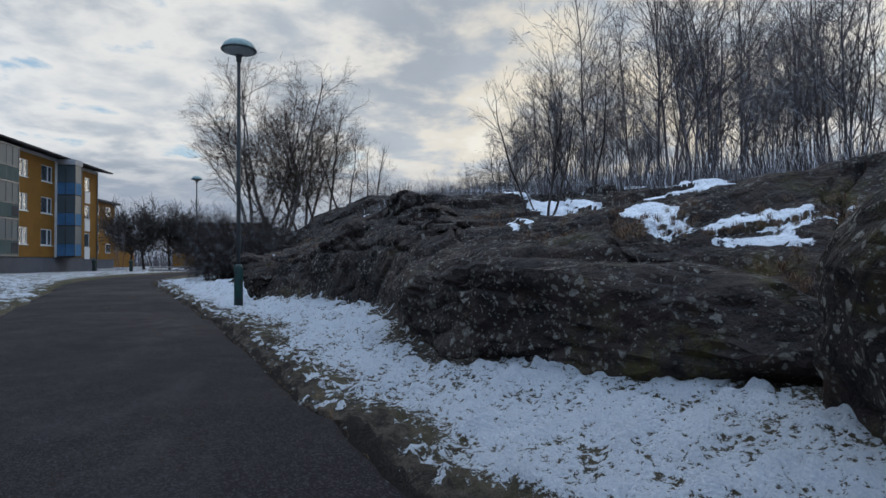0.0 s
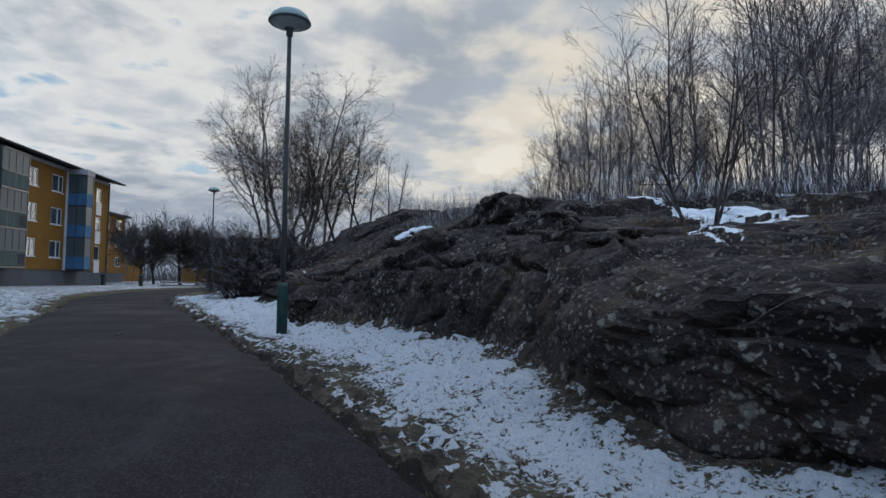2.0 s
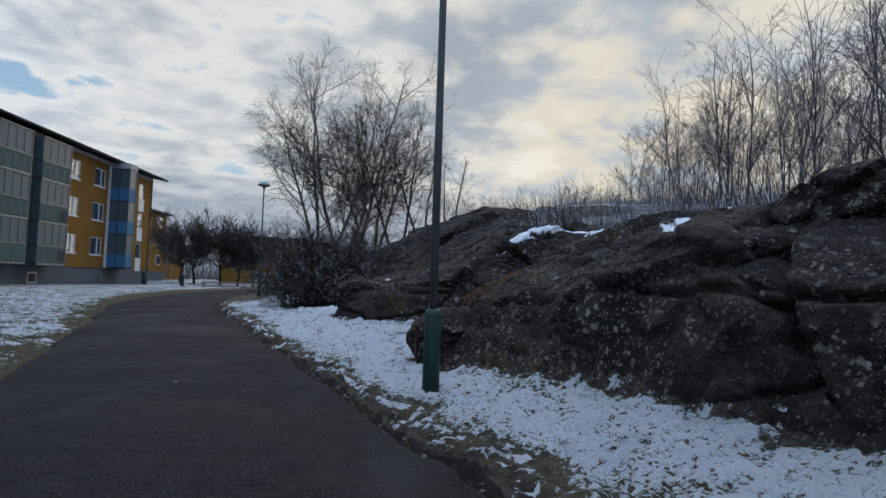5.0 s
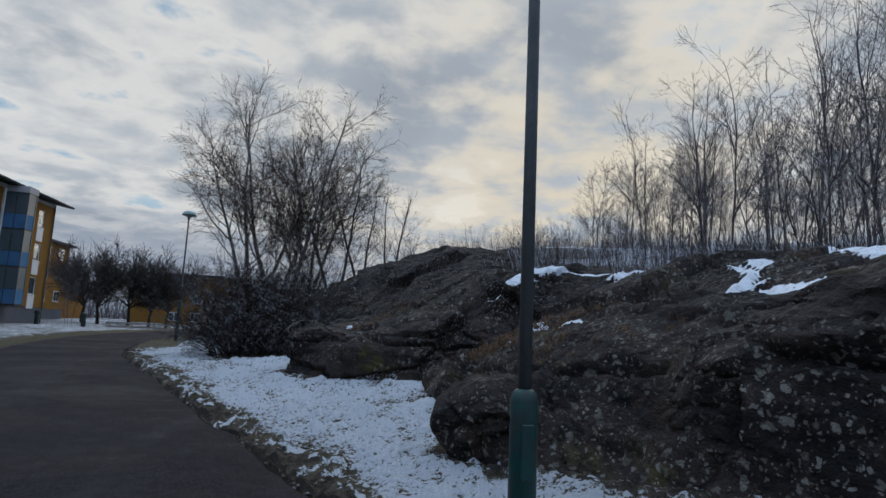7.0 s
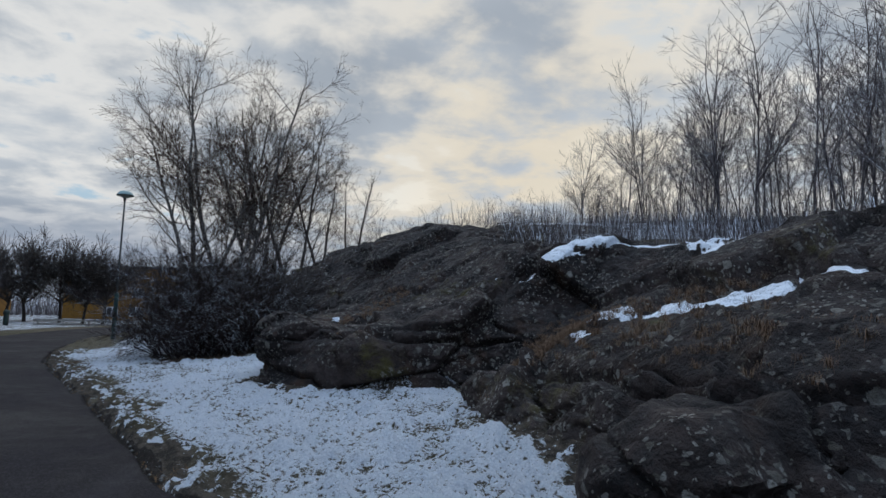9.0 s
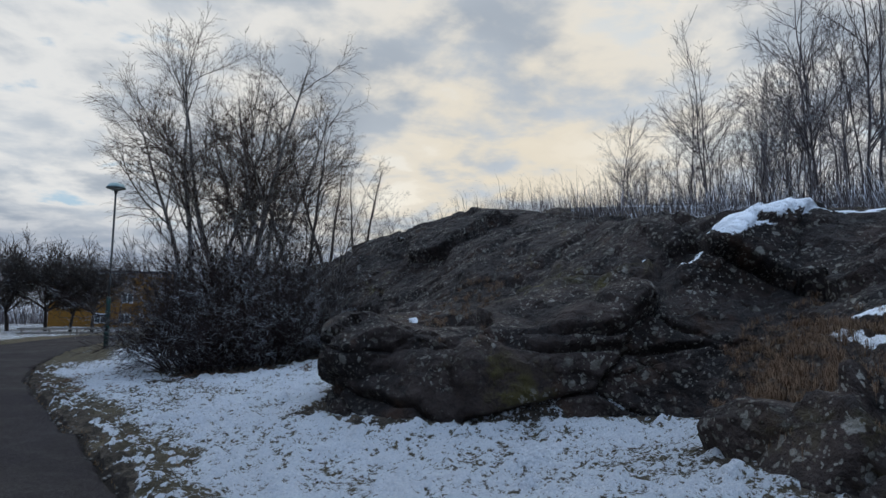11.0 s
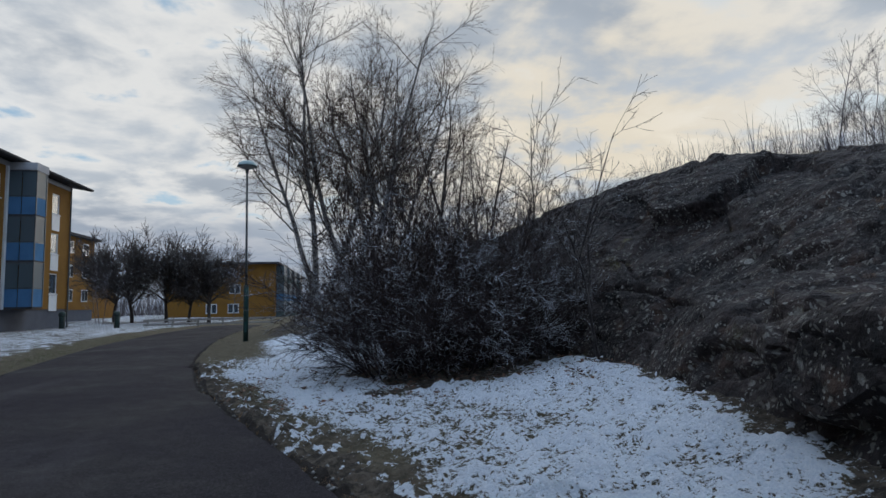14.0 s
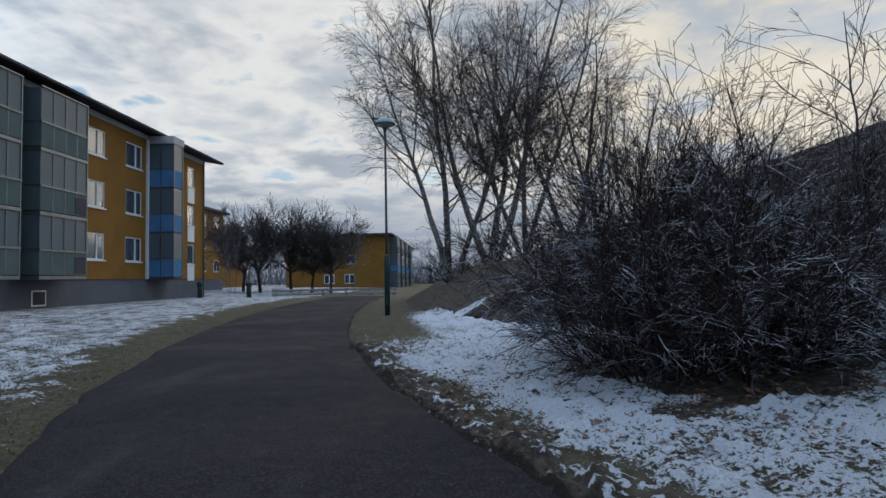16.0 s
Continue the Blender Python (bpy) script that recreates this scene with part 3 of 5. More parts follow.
    # narrow mask for the dark soil and painted shade at the asphalt lip
    shaded_soil = np.where(verge, smooth01(off + 0.3 * wander, 0.09, 0.03), 0.0)
    snow = snow * (1 - 0.8 * shaded_soil)
    for name, v in (("snow", snow), ("bare", bare), ("shaded_soil", shaded_soil)):
        at = ob.data.attributes.new(name, "FLOAT", "POINT")
        at.data.foreach_set("value", v.ravel().astype(np.float32))
    tagged(ob, "patchy snow over frosted turf and bare verge soil", "ground", kind="structure")


def build_road():
    ys = np.concatenate([np.arange(-40, 0, 1.0), np.arange(0, 34, 0.07), np.arange(34, 62, 0.5)])
    us = np.concatenate([[0, 0.02], np.linspace(0.04, 0.93, 26), np.linspace(0.94, 0.985, 5), [0.995, 1.0]])
    u, y = np.meshgrid(us, ys)
    right = row(EDGE, y, 1) + 0.022 * fbm(y * 1.6, 0 * y, 0 * y, 4, 3) + 0.02 * vnoise(y * 9, 0 * y, 0 * y, 8)
    left = row(EDGE, y, 1) - width(y) + 0.05 * fbm(y * 1.1, 0 * y + 4, 0 * y, 4, 13)
    x = left + (right - left) * u
    z = row(EDGE, y, 2) + 0.03 * (1 - (2 * u - 1) ** 2) + 0.006 * fbm(x * 1.2, y * 1.2, 0 * x, 3, 15)
    lip = smooth01(u, 0.0, 0.02) * smooth01(1 - u, 0.0, 0.012)
    z = z - 0.09 * (1 - lip)
    # the path bends off behind the bank at its far end
    r, c = y.shape
    idx = np.arange(r * c).reshape(r, c)
    quads = np.stack([idx[:-1, :-1], idx[:-1, 1:], idx[1:, 1:], idx[1:, :-1]], -1).reshape(-1, 4)
    tagged(raw("road", np.stack([x, y, z], -1).reshape(-1, 3), quads, ASPHALT, smooth=True), "worn dark asphalt footpath with crumbled edges", "footpath", kind="structure")


def build_outcrop():
    """The long gneiss outcrop, swept along the path in broken, lichened steps."""
    even = np.arange(-6, 35, 0.04)
    kernel = np.ones(7) / 7
    run = np.hypot(np.gradient(np.convolve(np.pad(row(FOOT, even, 1), 3, mode="edge"), kernel, "valid")), 0.04)
    along = np.cumsum(run)
    ys = np.interp(np.arange(along[0], along[-1], 0.04), along, even)

    def soft(v):
        return np.interp(ys, even, np.convolve(np.pad(v, 3, mode="edge"), kernel, "valid"))

    foot = soft(row(FOOT, even, 1))
    ctrl_d = [0 * ys - 0.25, 0 * ys] + [soft(row(t, even, k)) for t, k in ((FACE, 1), (FACE, 3), (CREST, 1), (CREST, 3))]
    ctrl_z = [soft(row(FOOT, even, 2)) - 0.5, soft(row(FOOT, even, 2)) - 0.05] + [soft(row(t, even, k)) for t, k in ((FACE, 2), (FACE, 4), (CREST, 2), (CREST, 4))]
    ctrl_d += [ctrl_d[-1] + 2.2, ctrl_d[-1] + 4.0]
    ctrl_z += [ctrl_z[-1] + 0.12, ctrl_z[-1] - 0.7]
    counts = (5, 30, 22, 26, 30, 22, 8)
    ds, zs = [], []
    for a, n in enumerate(counts):
        t = np.linspace(0, 1, n, endpoint=False)[None, :]
        ds.append(ctrl_d[a][:, None] * (1 - t) + ctrl_d[a + 1][:, None] * t)
        zs.append(ctrl_z[a][:, None] * (1 - t) + ctrl_z[a + 1][:, None] * t)
    d, z = np.concatenate(ds, 1), np.concatenate(zs, 1)
    k = np.ones(5) / 5
    for a in range(len(ys)):
        d[a, 2:-2], z[a, 2:-2] = np.convolve(d[a], k, "valid"), np.convolve(z[a], k, "valid")
    y = np.broadcast_to(ys[:, None], d.shape).copy()
    x = foot[:, None] + d
    # normals of the smooth sweep
    px, pz = np.gradient(x, axis=1), np.gradient(z, axis=1)
    qx, qy, qz = np.gradient(x, axis=0), np.gradient(y, axis=0), np.gradient(z, axis=0)
    nx, ny, nz = -pz * qy, pz * qx - px * qz, px * qy
    length = np.sqrt(nx * nx + ny * ny + nz * nz) + 1e-9
    nx, ny, nz = nx / length, ny / length, nz / length
    wx = x + 0.25 * fbm(x, y, z, 3, 101)
    wy = y + 0.25 * fbm(x, y, z, 3, 102)
    wz = z + 0.12 * fbm(x, y, z, 3, 103)
    slab, crack = cells(wx * 0.6, wy * 0.6, wz * 0.62, 200)
    chip, chink = cells(wx * 1.5, wy * 1.5, wz * 1.4, 300)
    flake, seam = cells(wx * 4.6, wy * 4.4, wz * 4.2, 400)
    calm = 1 - 0.55 * smooth01(y, 3.6, 4.4) * smooth01(y, 7.9, 7.2) * smooth01(d, 1.6, 0.9)
    away = 0.22 * slab * calm + 0.075 * chip * calm + 0.025 * flake + 0.06 * fbm(x * 0.8, y * 0.8, z * 0.8, 3, 110) * calm + 0.016 * fbm(x * 4, y * 4, z * 4, 4, 120, 0.6)
    notch = np.abs(y - 7.75 - 0.25 * d + 0.1 * vnoise(z * 3, d, 0 * d, 77))
    away -= 0.22 * smooth01(notch, 0.22, 0.0) * smooth01(d, 1.4, 0.8)
    away -= 0.10 * smooth01(crack, 0.035, 0.0) + 0.02 * smooth01(chink, 0.04, 0.0)
    joint = np.abs(z - row(FACE, y, 2) - 0.10 + 0.16 * fbm(y * 0.6, 0 * y, 0 * y, 3, 141) - 0.04 * vnoise(y * 5, 0 * y, 0 * y, 142))
    away -= 0.12 * smooth01(joint, 0.055, 0.0) * smooth01(fbm(y * 0.45, 0 * y, 0 * y, 2, 143), -0.15, 0.15) * smooth01(d, 1.6, 1.0)
    away *= np.clip((ys - (-6)) / 1, 0, 1)[:, None]
    away = np.where(away > 0, away * (0.15 + 0.85 * smooth01(z - row(FOOT, y, 2), -0.05, 0.55)), away)
    x2, y2, z2 = x + nx * away, y + ny * away, z + nz * away
    # snow lies in drifts on the ledges: y, d, half-length, half-width, slant
    snow = np.zeros(y.shape)
    edge = 0.55 * fbm(x * 1.6, y * 1.6, 0 * x, 4, 131, 0.6)
    for yc, dc, ry, rd, slant in ((5.3, 2.1, 0.9, 0.34, 0.3), (4.55, 1.5, 0.5, 0.3, 0.8), (7.3, 1.5, 0.4, 0.16, 0), (8.8, 2.9, 1.3, 0.5, 0.1), (6.6, 3.3, 1.0, 0.4, 0), (11.3, 2.5, 0.9, 0.4, 0), (13.6, 3.0, 1.3, 0.3, 0.25), (15.6, 1.9, 1.5, 0.22, -0.55), (16.9, 1.3, 0.6, 0.2, -0.6), (20.7, 0.85, 0.4, 0.09, 0.2), (18.0, 3.1, 1.5, 0.3, 0.1), (12.6, 4.3, 1.2, 0.4, 0.1), (2.6, 2.8, 1.2, 0.35, 0)):
        far = np.hypot((y - yc) / ry, (d - dc - slant * (y - yc)) / rd)
        snow = np.maximum(snow, smooth01(far + edge, 1.15, 0.6))
    steep = np.abs(np.gradient(z2, axis=1)) / (np.abs(np.gradient(x2, axis=1)) + 1e-4)
    snow = 0.74 * snow * smooth01(steep, 1.6, 0.7)
    z2 = z2 + 0.03 * snow
    r, c = y.shape
    idx = np.arange(r * c).reshape(r, c)
    quads = np.stack([idx[:-1, :-1], idx[:-1, 1:], idx[1:, 1:], idx[1:, :-1]], -1).reshape(-1, 4)
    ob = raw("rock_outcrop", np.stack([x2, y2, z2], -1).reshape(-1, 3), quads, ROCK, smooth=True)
    at = ob.data.attributes.new("snow", "FLOAT", "POINT")
    at.data.foreach_set("value", snow.ravel().astype(np.float32))
    tagged(ob, "dark lichened gneiss outcrop with cracked ledges and snow", "rock", kind="structure")


def boulder(name, x, y, z, size, turn, seed, label, facets=9, snow_top=0.0, mat=None):
    """A squarish block of gneiss, cut by planes, with worn edges and cracks."""
    bm = bmesh.new()
    bmesh.ops.create_icosphere(bm, subdivisions=5, radius=1.0)
    co = np.array([v.co[:] for v in bm.verts])
    rng = np.random.default_rng(seed)
    planes = [((1, 0, 0), 0.80), ((-1, 0, 0), 0.78), ((0, 1, 0), 0.82), ((0, -1, 0), 0.8), ((0, 0, 1), 0.74), ((0, 0, -1), 0.7)]
    for _ in range(facets):
        v = rng.normal(size=3)
        planes.append((v / np.linalg.norm(v), 0.80 + 0.16 * rng.random()))
    for n, h in planes:
        over = np.maximum(co @ np.asarray(n, float) - h, 0)
        co -= over[:, None] * 0.94 * np.asarray(n, float)
    unit = co / (np.linalg.norm(co, axis=1, keepdims=True) + 1e-9)
    s = np.asarray(size, float) / 2 / 0.78
    co = co * s
    w = co + 0.1 * seed
    slab, crack = cells(w[:, 0] * 1.3, w[:, 1] * 1.3, w[:, 2] * 2.6, seed)
    fit = min(1.0, float(min(size)) / 0.3)
    grow = 0.07 * fit * slab + 0.05 * fit * fbm(w[:, 0] * 2.2, w[:, 1] * 2.2, w[:, 2] * 2.6, 4, seed, 0.6) - 0.05 * fit * smooth01(crack, 0.08, 0.0)
    co = co + unit * grow[:, None]
    a = radians(turn)
    m = np.array(Euler((radians(rng.uniform(-7, 7)), radians(rng.uniform(-7, 7)), a)).to_matrix())
    co = co @ m.T + (x, y, z)
    nz = unit @ m.T[:, 2]
    for v, c in zip(bm.verts, co):
        v.co = c
    ob = part(name, bm, mat or ROCK)
    at = ob.data.attributes.new("snow", "FLOAT", "POINT")
    at.data.foreach_set("value", (snow_top * smooth01(nz, 0.75, 0.95)).astype(np.float32))
    return tagged(ob, label, "clod" if name == "clod" else "boulder")


build_ground()
build_road()
build_outcrop()
boulder("clod", -5.18, 12.32, 0.225, (0.12, 0.09, 0.035), 20, 41, "small dark clod of leaves lying on the asphalt", 6)
boulder("boulder", 3.25, 1.75, 0.62, (1.75, 2.5, 1.9), 12, 4, "mossy upright boulder beside the snowy verge", 8, 0.0, MOSSY)
boulder("boulder", 0.98, 9.45, 1.72, (0.85, 1.5, 0.5), -14, 7, "overhanging wedge of dark gneiss on the ledge", 10)
boulder("boulder", 0.85, 10.5, 1.98, (1.0, 1.2, 0.62), 20, 9, "rounded dark gneiss block crowning the ledge", 9)
boulder("boulder", -2.2, 13.62, 0.62, (1.0, 0.85, 0.8), 35, 11, "lichen-spotted gneiss block in the snow", 9)
boulder("boulder", -2.05, 16.75, 0.64, (0.55, 0.8, 0.5), 10, 13, "low mossy stone at the foot of the rock", 9)
boulder("boulder", -0.95, 16.5, 0.7, (1.1, 1.3, 0.8), 25, 15, "grey lichened stone beside the snowy bay", 9)
boulder("rock_slab", 2.02, 5.22, 0.62, (1.75, 4.1, 1.08), 36, 23, "long dark flat-topped gneiss slab with pale lichen", 6)
boulder("rock_slab", 1.12, 8.55, 1.56, (0.95, 2.3, 0.36), 15, 27, "flat gneiss plate jutting over the ledge", 6)
boulder("rock_slab", 0.0, 11.3, 1.62, (0.9, 1.7, 0.62), 22, 29, "dark gneiss block stepped into the outcrop", 8)
boulder("rock_slab", -0.55, 12.2, 1.05, (1.3, 1.3, 0.9), 28, 31, "dark gneiss block with a deep crack", 8)
boulder("rock_slab", -3.7, 20.5, 0.98, (1.5, 2.0, 0.75), -8, 33, "low lichen-crusted gneiss step in the snow", 7)


# ---- trees and shrubs ----
def tubes(segs, sides=4):
    """One mesh's corners and quads from rows of (x0 y0 z0 x1 y1 z1 r0 r1)."""
    s = np.asarray(segs, float)
    a, b, r0, r1 = s[:, :3], s[:, 3:6], s[:, 6], s[:, 7]
    t = b - a
    t /= np.linalg.norm(t, axis=1, keepdims=True) + 1e-9
    ref = np.where(np.abs(t[:, 2:3]) > 0.9, np.array([[1.0, 0, 0]]), np.array([[0, 0, 1.0]]))
    u = np.cross(t, ref)
    u /= np.linalg.norm(u, axis=1, keepdims=True) + 1e-9
    v = np.cross(t, u)
    n = len(s)
    verts = np.zeros((n, 2 * sides, 3))
    for i in range(sides):
        c, w = math.cos(2 * math.pi * i / sides), math.sin(2 * math.pi * i / sides)
        out = u * c + v * w
        verts[:, i] = a + out * r0[:, None]
        verts[:, sides + i] = b + out * r1[:, None]
    base = (np.arange(n) * 2 * sides)[:, None]
    faces = [np.stack([base[:, 0] + i, base[:, 0] + (i + 1) % sides, base[:, 0] + sides + (i + 1) % sides, base[:, 0] + sides + i], -1) for i in range(sides)]
    return verts.reshape(-1, 3), np.concatenate(faces)


def unit(v):
    return v / (np.linalg.norm(v) + 1e-9)


def limb(segs, twigs, rng, p, way, length, r, level, cfg):
    """A crooked branch; its side branches are as many as its length can carry."""
    steps = max(3, int(length / cfg["step"][level]))
    seg = length / steps
    count = int(length * cfg["dens"][level] + rng.random()) if level < cfg["levels"] else 0
    spots = sorted(rng.uniform(cfg["bare"][level], 0.97, count)) if count else []
    k = 0
    for i in range(steps):
        f0, f1 = i / steps, (i + 1) / steps
        way = unit(way + rng.normal(size=3) * cfg["crook"][level] + np.array([0, 0, cfg["lift"][level]]) * seg)
        q = p + way * seg
        ra, rb = r * (1 - 0.85 * f0), r * (1 - 0.85 * f1)
        (twigs if level >= cfg["twig_level"] else segs).append((*p, *q, max(ra, cfg["thin"]), max(rb, cfg["thin"])))
        while k < len(spots) and spots[k] < f1:
            ref = unit(np.cross(way, rng.normal(size=3)))
            turn = cfg["spread"][level] * rng.uniform(0.7, 1.25)
            child = length * cfg["ratio"][level] * rng.uniform(0.6, 1.15) * (1.15 - cfg["dome"] * spots[k])
            if child > cfg["least"]:
                limb(segs, twigs, rng, p + (q - p) * rng.random(), unit(way * math.cos(turn) + ref * math.sin(turn)), child, max(min(ra * 0.6, child * cfg["thick"]), cfg["thin"]), level + 1, cfg)
            k += 1
        p = q


BIRCH_CFG = dict(levels=3, twig_level=2, thin=0.0058, thick=0.0095, least=0.35, dome=0.6, step=(0.8, 0.5, 0.4, 0.35), dens=(1.5, 2.9, 4.4), bare=(0.2, 0.25, 0.12), crook=(0.05, 0.10, 0.12, 0.10), lift=(0.05, 0.10, 0.02, -0.45),
                 spread=(0.86, 0.68, 0.62), ratio=(0.46, 0.46, 0.55))
WOOD_CFG = dict(levels=3, twig_level=2, thin=0.0052, thick=0.0085, least=0.25, dome=0.55, step=(0.8, 0.5, 0.4, 0.35), dens=(1.9, 3.0, 4.2), bare=(0.2, 0.15, 0.1), crook=(0.06, 0.11, 0.13, 0.14), lift=(0.06, 0.16, 0.12, 0.1),
                spread=(0.78, 0.62, 0.55), ratio=(0.40, 0.48, 0.52))
CROOKED_CFG = dict(levels=3, twig_level=2, thin=0.003, thick=0.0095, least=0.12, dome=0.5, step=(0.3, 0.22, 0.16, 0.14), dens=(3.4, 4.6, 6.0), bare=(0.22, 0.15, 0.1), crook=(0.11, 0.16, 0.16, 0.15), lift=(0.1, -0.02, -0.1, -0.1),
                   spread=(0.72, 0.65, 0.6), ratio=(0.46, 0.42, 0.45))
ROUND_CFG = dict(levels=3, twig_level=2, thin=0.0125, thick=0.017, least=0.3, dome=0.25, step=(0.4, 0.5, 0.4, 0.35), dens=(7.5, 4.4, 5.0), bare=(0.42, 0.15, 0.1), crook=(0.04, 0.11, 0.14, 0.15), lift=(0.05, 0.10, 0.06, 0.05),
                 spread=(1.05, 0.62, 0.6), ratio=(0.98, 0.44, 0.5))
SHRUB_CFG = dict(levels=2, twig_level=1, thin=0.0034, thick=0.008, least=0.15, dome=0.5, step=(0.22, 0.2, 0.16), dens=(6.5, 8.0), bare=(0.15, 0.1), crook=(0.14, 0.15, 0.15), lift=(-0.1, -0.08, -0.03), spread=(0.62, 0.6), ratio=(0.38, 0.48))


def tree(name, seed, height, radius, cfg, bark, twig, label, category, stems=1, lean=0.06, spread=0.0, group="", base=0.45, stem_name="trunk"):
    """A bare tree: an Empty at its foot with its stems and crown."""
    rng = np.random.default_rng(seed)
    twigs, trunks = [], []
    for s in range(stems):
        segs = []
        trunks.append(segs)
        a = 2 * math.pi * s / stems + rng.uniform(-0.4, 0.4)
        tilt = lean + spread * (0.4 + 0.6 * rng.random())
        way = unit(np.array([math.cos(a) * tilt, math.sin(a) * tilt, 1.0]))
        foot = np.array([math.cos(a), math.sin(a), 0.0]) * rng.uniform(0.3, 1.0) * (min(0.12 * stems, base) if stems > 1 else 0)
        foot[2] = -0.25
        limb(segs, twigs, rng, foot, way, height * rng.uniform(0.82, 1.0), radius * rng.uniform(0.75, 1.0), 0, cfg)
    ob = thing(name, 0, 0, 0, label, category, group)
    for segs in trunks:
        v, f = tubes(segs, 6)
        raw(stem_name, v, f, bark, ob, smooth=True)
    v, f = tubes(twigs, 3)
    raw("crown", v, f, twig, ob)
    return ob


def stand(ob, x, y, turn=0.0, size=1.0, sink=0.0):
    """Set a tree on the ground."""
    z = float(ground_height(np.array([x]), np.array([y]))[0]) - sink
    ob.matrix_basis = pose(x, y, z, 0, 0, turn) @ Matrix.Diagonal((size, size, size, 1))
    return ob


def again(ob, x, y, turn, size):
    z = float(ground_height(np.array([x]), np.array([y]))[0])
    made = copy_thing(ob, pose(x, y, z, 0, 0, turn))
    made.scale = (size, size, size)
    return made


def build_trees():
    G = "bare trees in the hill wood"
    B = "birches on the bank"
    birch = tree("birch_tree", 3, 14.6, 0.2, BIRCH_CFG, BIRCH, BIRCH_TWIG, "tall bare birch with pale bark and drooping twigs", "tree", 3, 0.05, 0.30, B)
    stand(birch, -9.0, 47.4, 20)
    birch2 = tree("birch_tree", 8, 14.6, 0.2, BIRCH_CFG, BIRCH, BIRCH_TWIG, "leaning bare birch with pale forked trunk", "tree", 3, 0.05, 0.32, B)
    stand(birch2, -7.0, 46.8, 100)
    again(birch, -5.2, 48.6, 200, 0.88)
    dark = tree("bare_tree", 12, 10.5, 0.15, WOOD_CFG, BARK, BIRCH_TWIG, "bare dark tree with many upright limbs", "tree", 2, 0.05, 0.26, B)
    stand(dark, -3.6, 45.5, 0)
    again(dark, -2.0, 47.5, 70, 0.85)
    again(dark, 0.2, 50.0, 140, 0.8)
    woods = [tree("wood_tree", 30 + i, h, r, WOOD_CFG, BARK_FAR, BARK_FAR, lab, "tree", st, 0.05, sp, G) for i, (h, r, st, sp, lab) in enumerate([
        (9.5, 0.055, 1, 0.05, "slender bare tree with frosted twigs on the hill"), (8.5, 0.045, 2, 0.16, "twin-stemmed bare tree with frosted twigs"),
        (7.0, 0.04, 3, 0.25, "bare clump of thin frosted stems"), (10.5, 0.065, 1, 0.08, "tall bare tree of the hill wood")])]
    rng = np.random.default_rng(5)
    spots = []
    for x0, x1, y0, y1, n, s0, s1 in ((9.5, 14, 11, 21, 16, 0.55, 0.85), (13.5, 26, 11, 32, 30, 0.85, 1.2), (6.5, 16, 22, 40, 54, 0.34, 0.6), (1, 16, 40, 56, 34, 0.32, 0.52), (24, 36, 18, 50, 8, 1.0, 1.3), (12, 20, 4, 12, 5, 1.0, 1.2), (6.0, 9.5, 12, 20, 9, 0.6, 0.85), (7, 12, 22, 29, 8, 0.5, 0.72)):
        for _ in range(n):
            spots.append((rng.uniform(x0, x1), rng.uniform(y0, y1), rng.uniform(0, 360), rng.uniform(s0, s1)))
    used = set()
    for i, (x, y, a, s) in enumerate(spots):
        k = int(rng.integers(0, 4))
        if k not in used:
            used.add(k)
            stand(woods[k], x, y, a, s)
        else:
            again(woods[k], x, y, a, s)
    lone = tree("crooked_tree", 51, 3.4, 0.034, CROOKED_CFG, BARK, BARK, "small crooked bare tree rooted on the rock ledge", "tree", 4, 0.06, 0.5)
    stand(lone, 2.62, 8.55, 0, 0.66)
    lone.location.z = 1.88
    small = tree("young_tree", 57, 4.3, 0.034, CROOKED_CFG, BARK, BARK, "young bare tree with arching twigs by the thicket", "tree", 2, 0.07, 0.14)
    stand(small, -4.15, 26.3, 0)
    for x, y, a, s in ((-4.7, 28.2, 70, 1.0), (-5.2, 29.4, 160, 0.9), (-3.75, 25.5, 250, 0.7)):
        again(small, x, y, a, s)
    again(lone, 4.6, 12.2, 130, 0.9)
    again(lone, 3.9, 16.5, 230, 0.6)
    # the thicket at the bend
    T = "shrubs of the thicket"
    shrub = tree("thicket_shrub", 70, 3.3, 0.026, SHRUB_CFG, BUSH_BARK, BUSH_BARK, "dense bare shrub with arching snow-dusted stems", "shrub", 26, 0.1, 0.5, T, 0.5, "stem")
    stand(shrub, -6.2, 26.6, 0, 0.9)
    shrub2 = tree("thicket_shrub", 71, 2.4, 0.02, SHRUB_CFG, BUSH_BARK, BUSH_BARK, "low spreading shrub with snow along its stems", "shrub", 22, 0.15, 0.95, T, 0.5, "stem")
    stand(shrub2, -6.5, 26.4, 0, 0.85)
    for ob, x, y, a, s in ((shrub, -5.6, 26.9, 80, 0.95), (shrub2, -5.8, 26.2, 140, 0.85), (shrub, -6.3, 27.6, 190, 1.0), (shrub2, -6.7, 27.2, 250, 0.9), (shrub, -5.3, 27.9, 300, 1.0), (shrub2, -5.2, 26.5, 20, 0.75), (shrub, -4.9, 26.5, 40, 0.75), (shrub2, -4.5, 27.0, 330, 0.75),
                           (shrub2, -8.6, 43.0, 30, 1.0), (shrub2, -6.2, 43.4, 130, 1.1)):
        again(ob, x, y, a, s)
    # round-headed trees beyond the lawn
    R = "round-headed trees beyond the lawn"
    ball = tree("round_headed_tree", 90, 4.5, 0.17, ROUND_CFG, BARK, BARK, "bare tree with a dense round crown", "tree", 1, 0.02, 0.0, R)
    stand(ball, -26.9, 74, 0, 1.15)
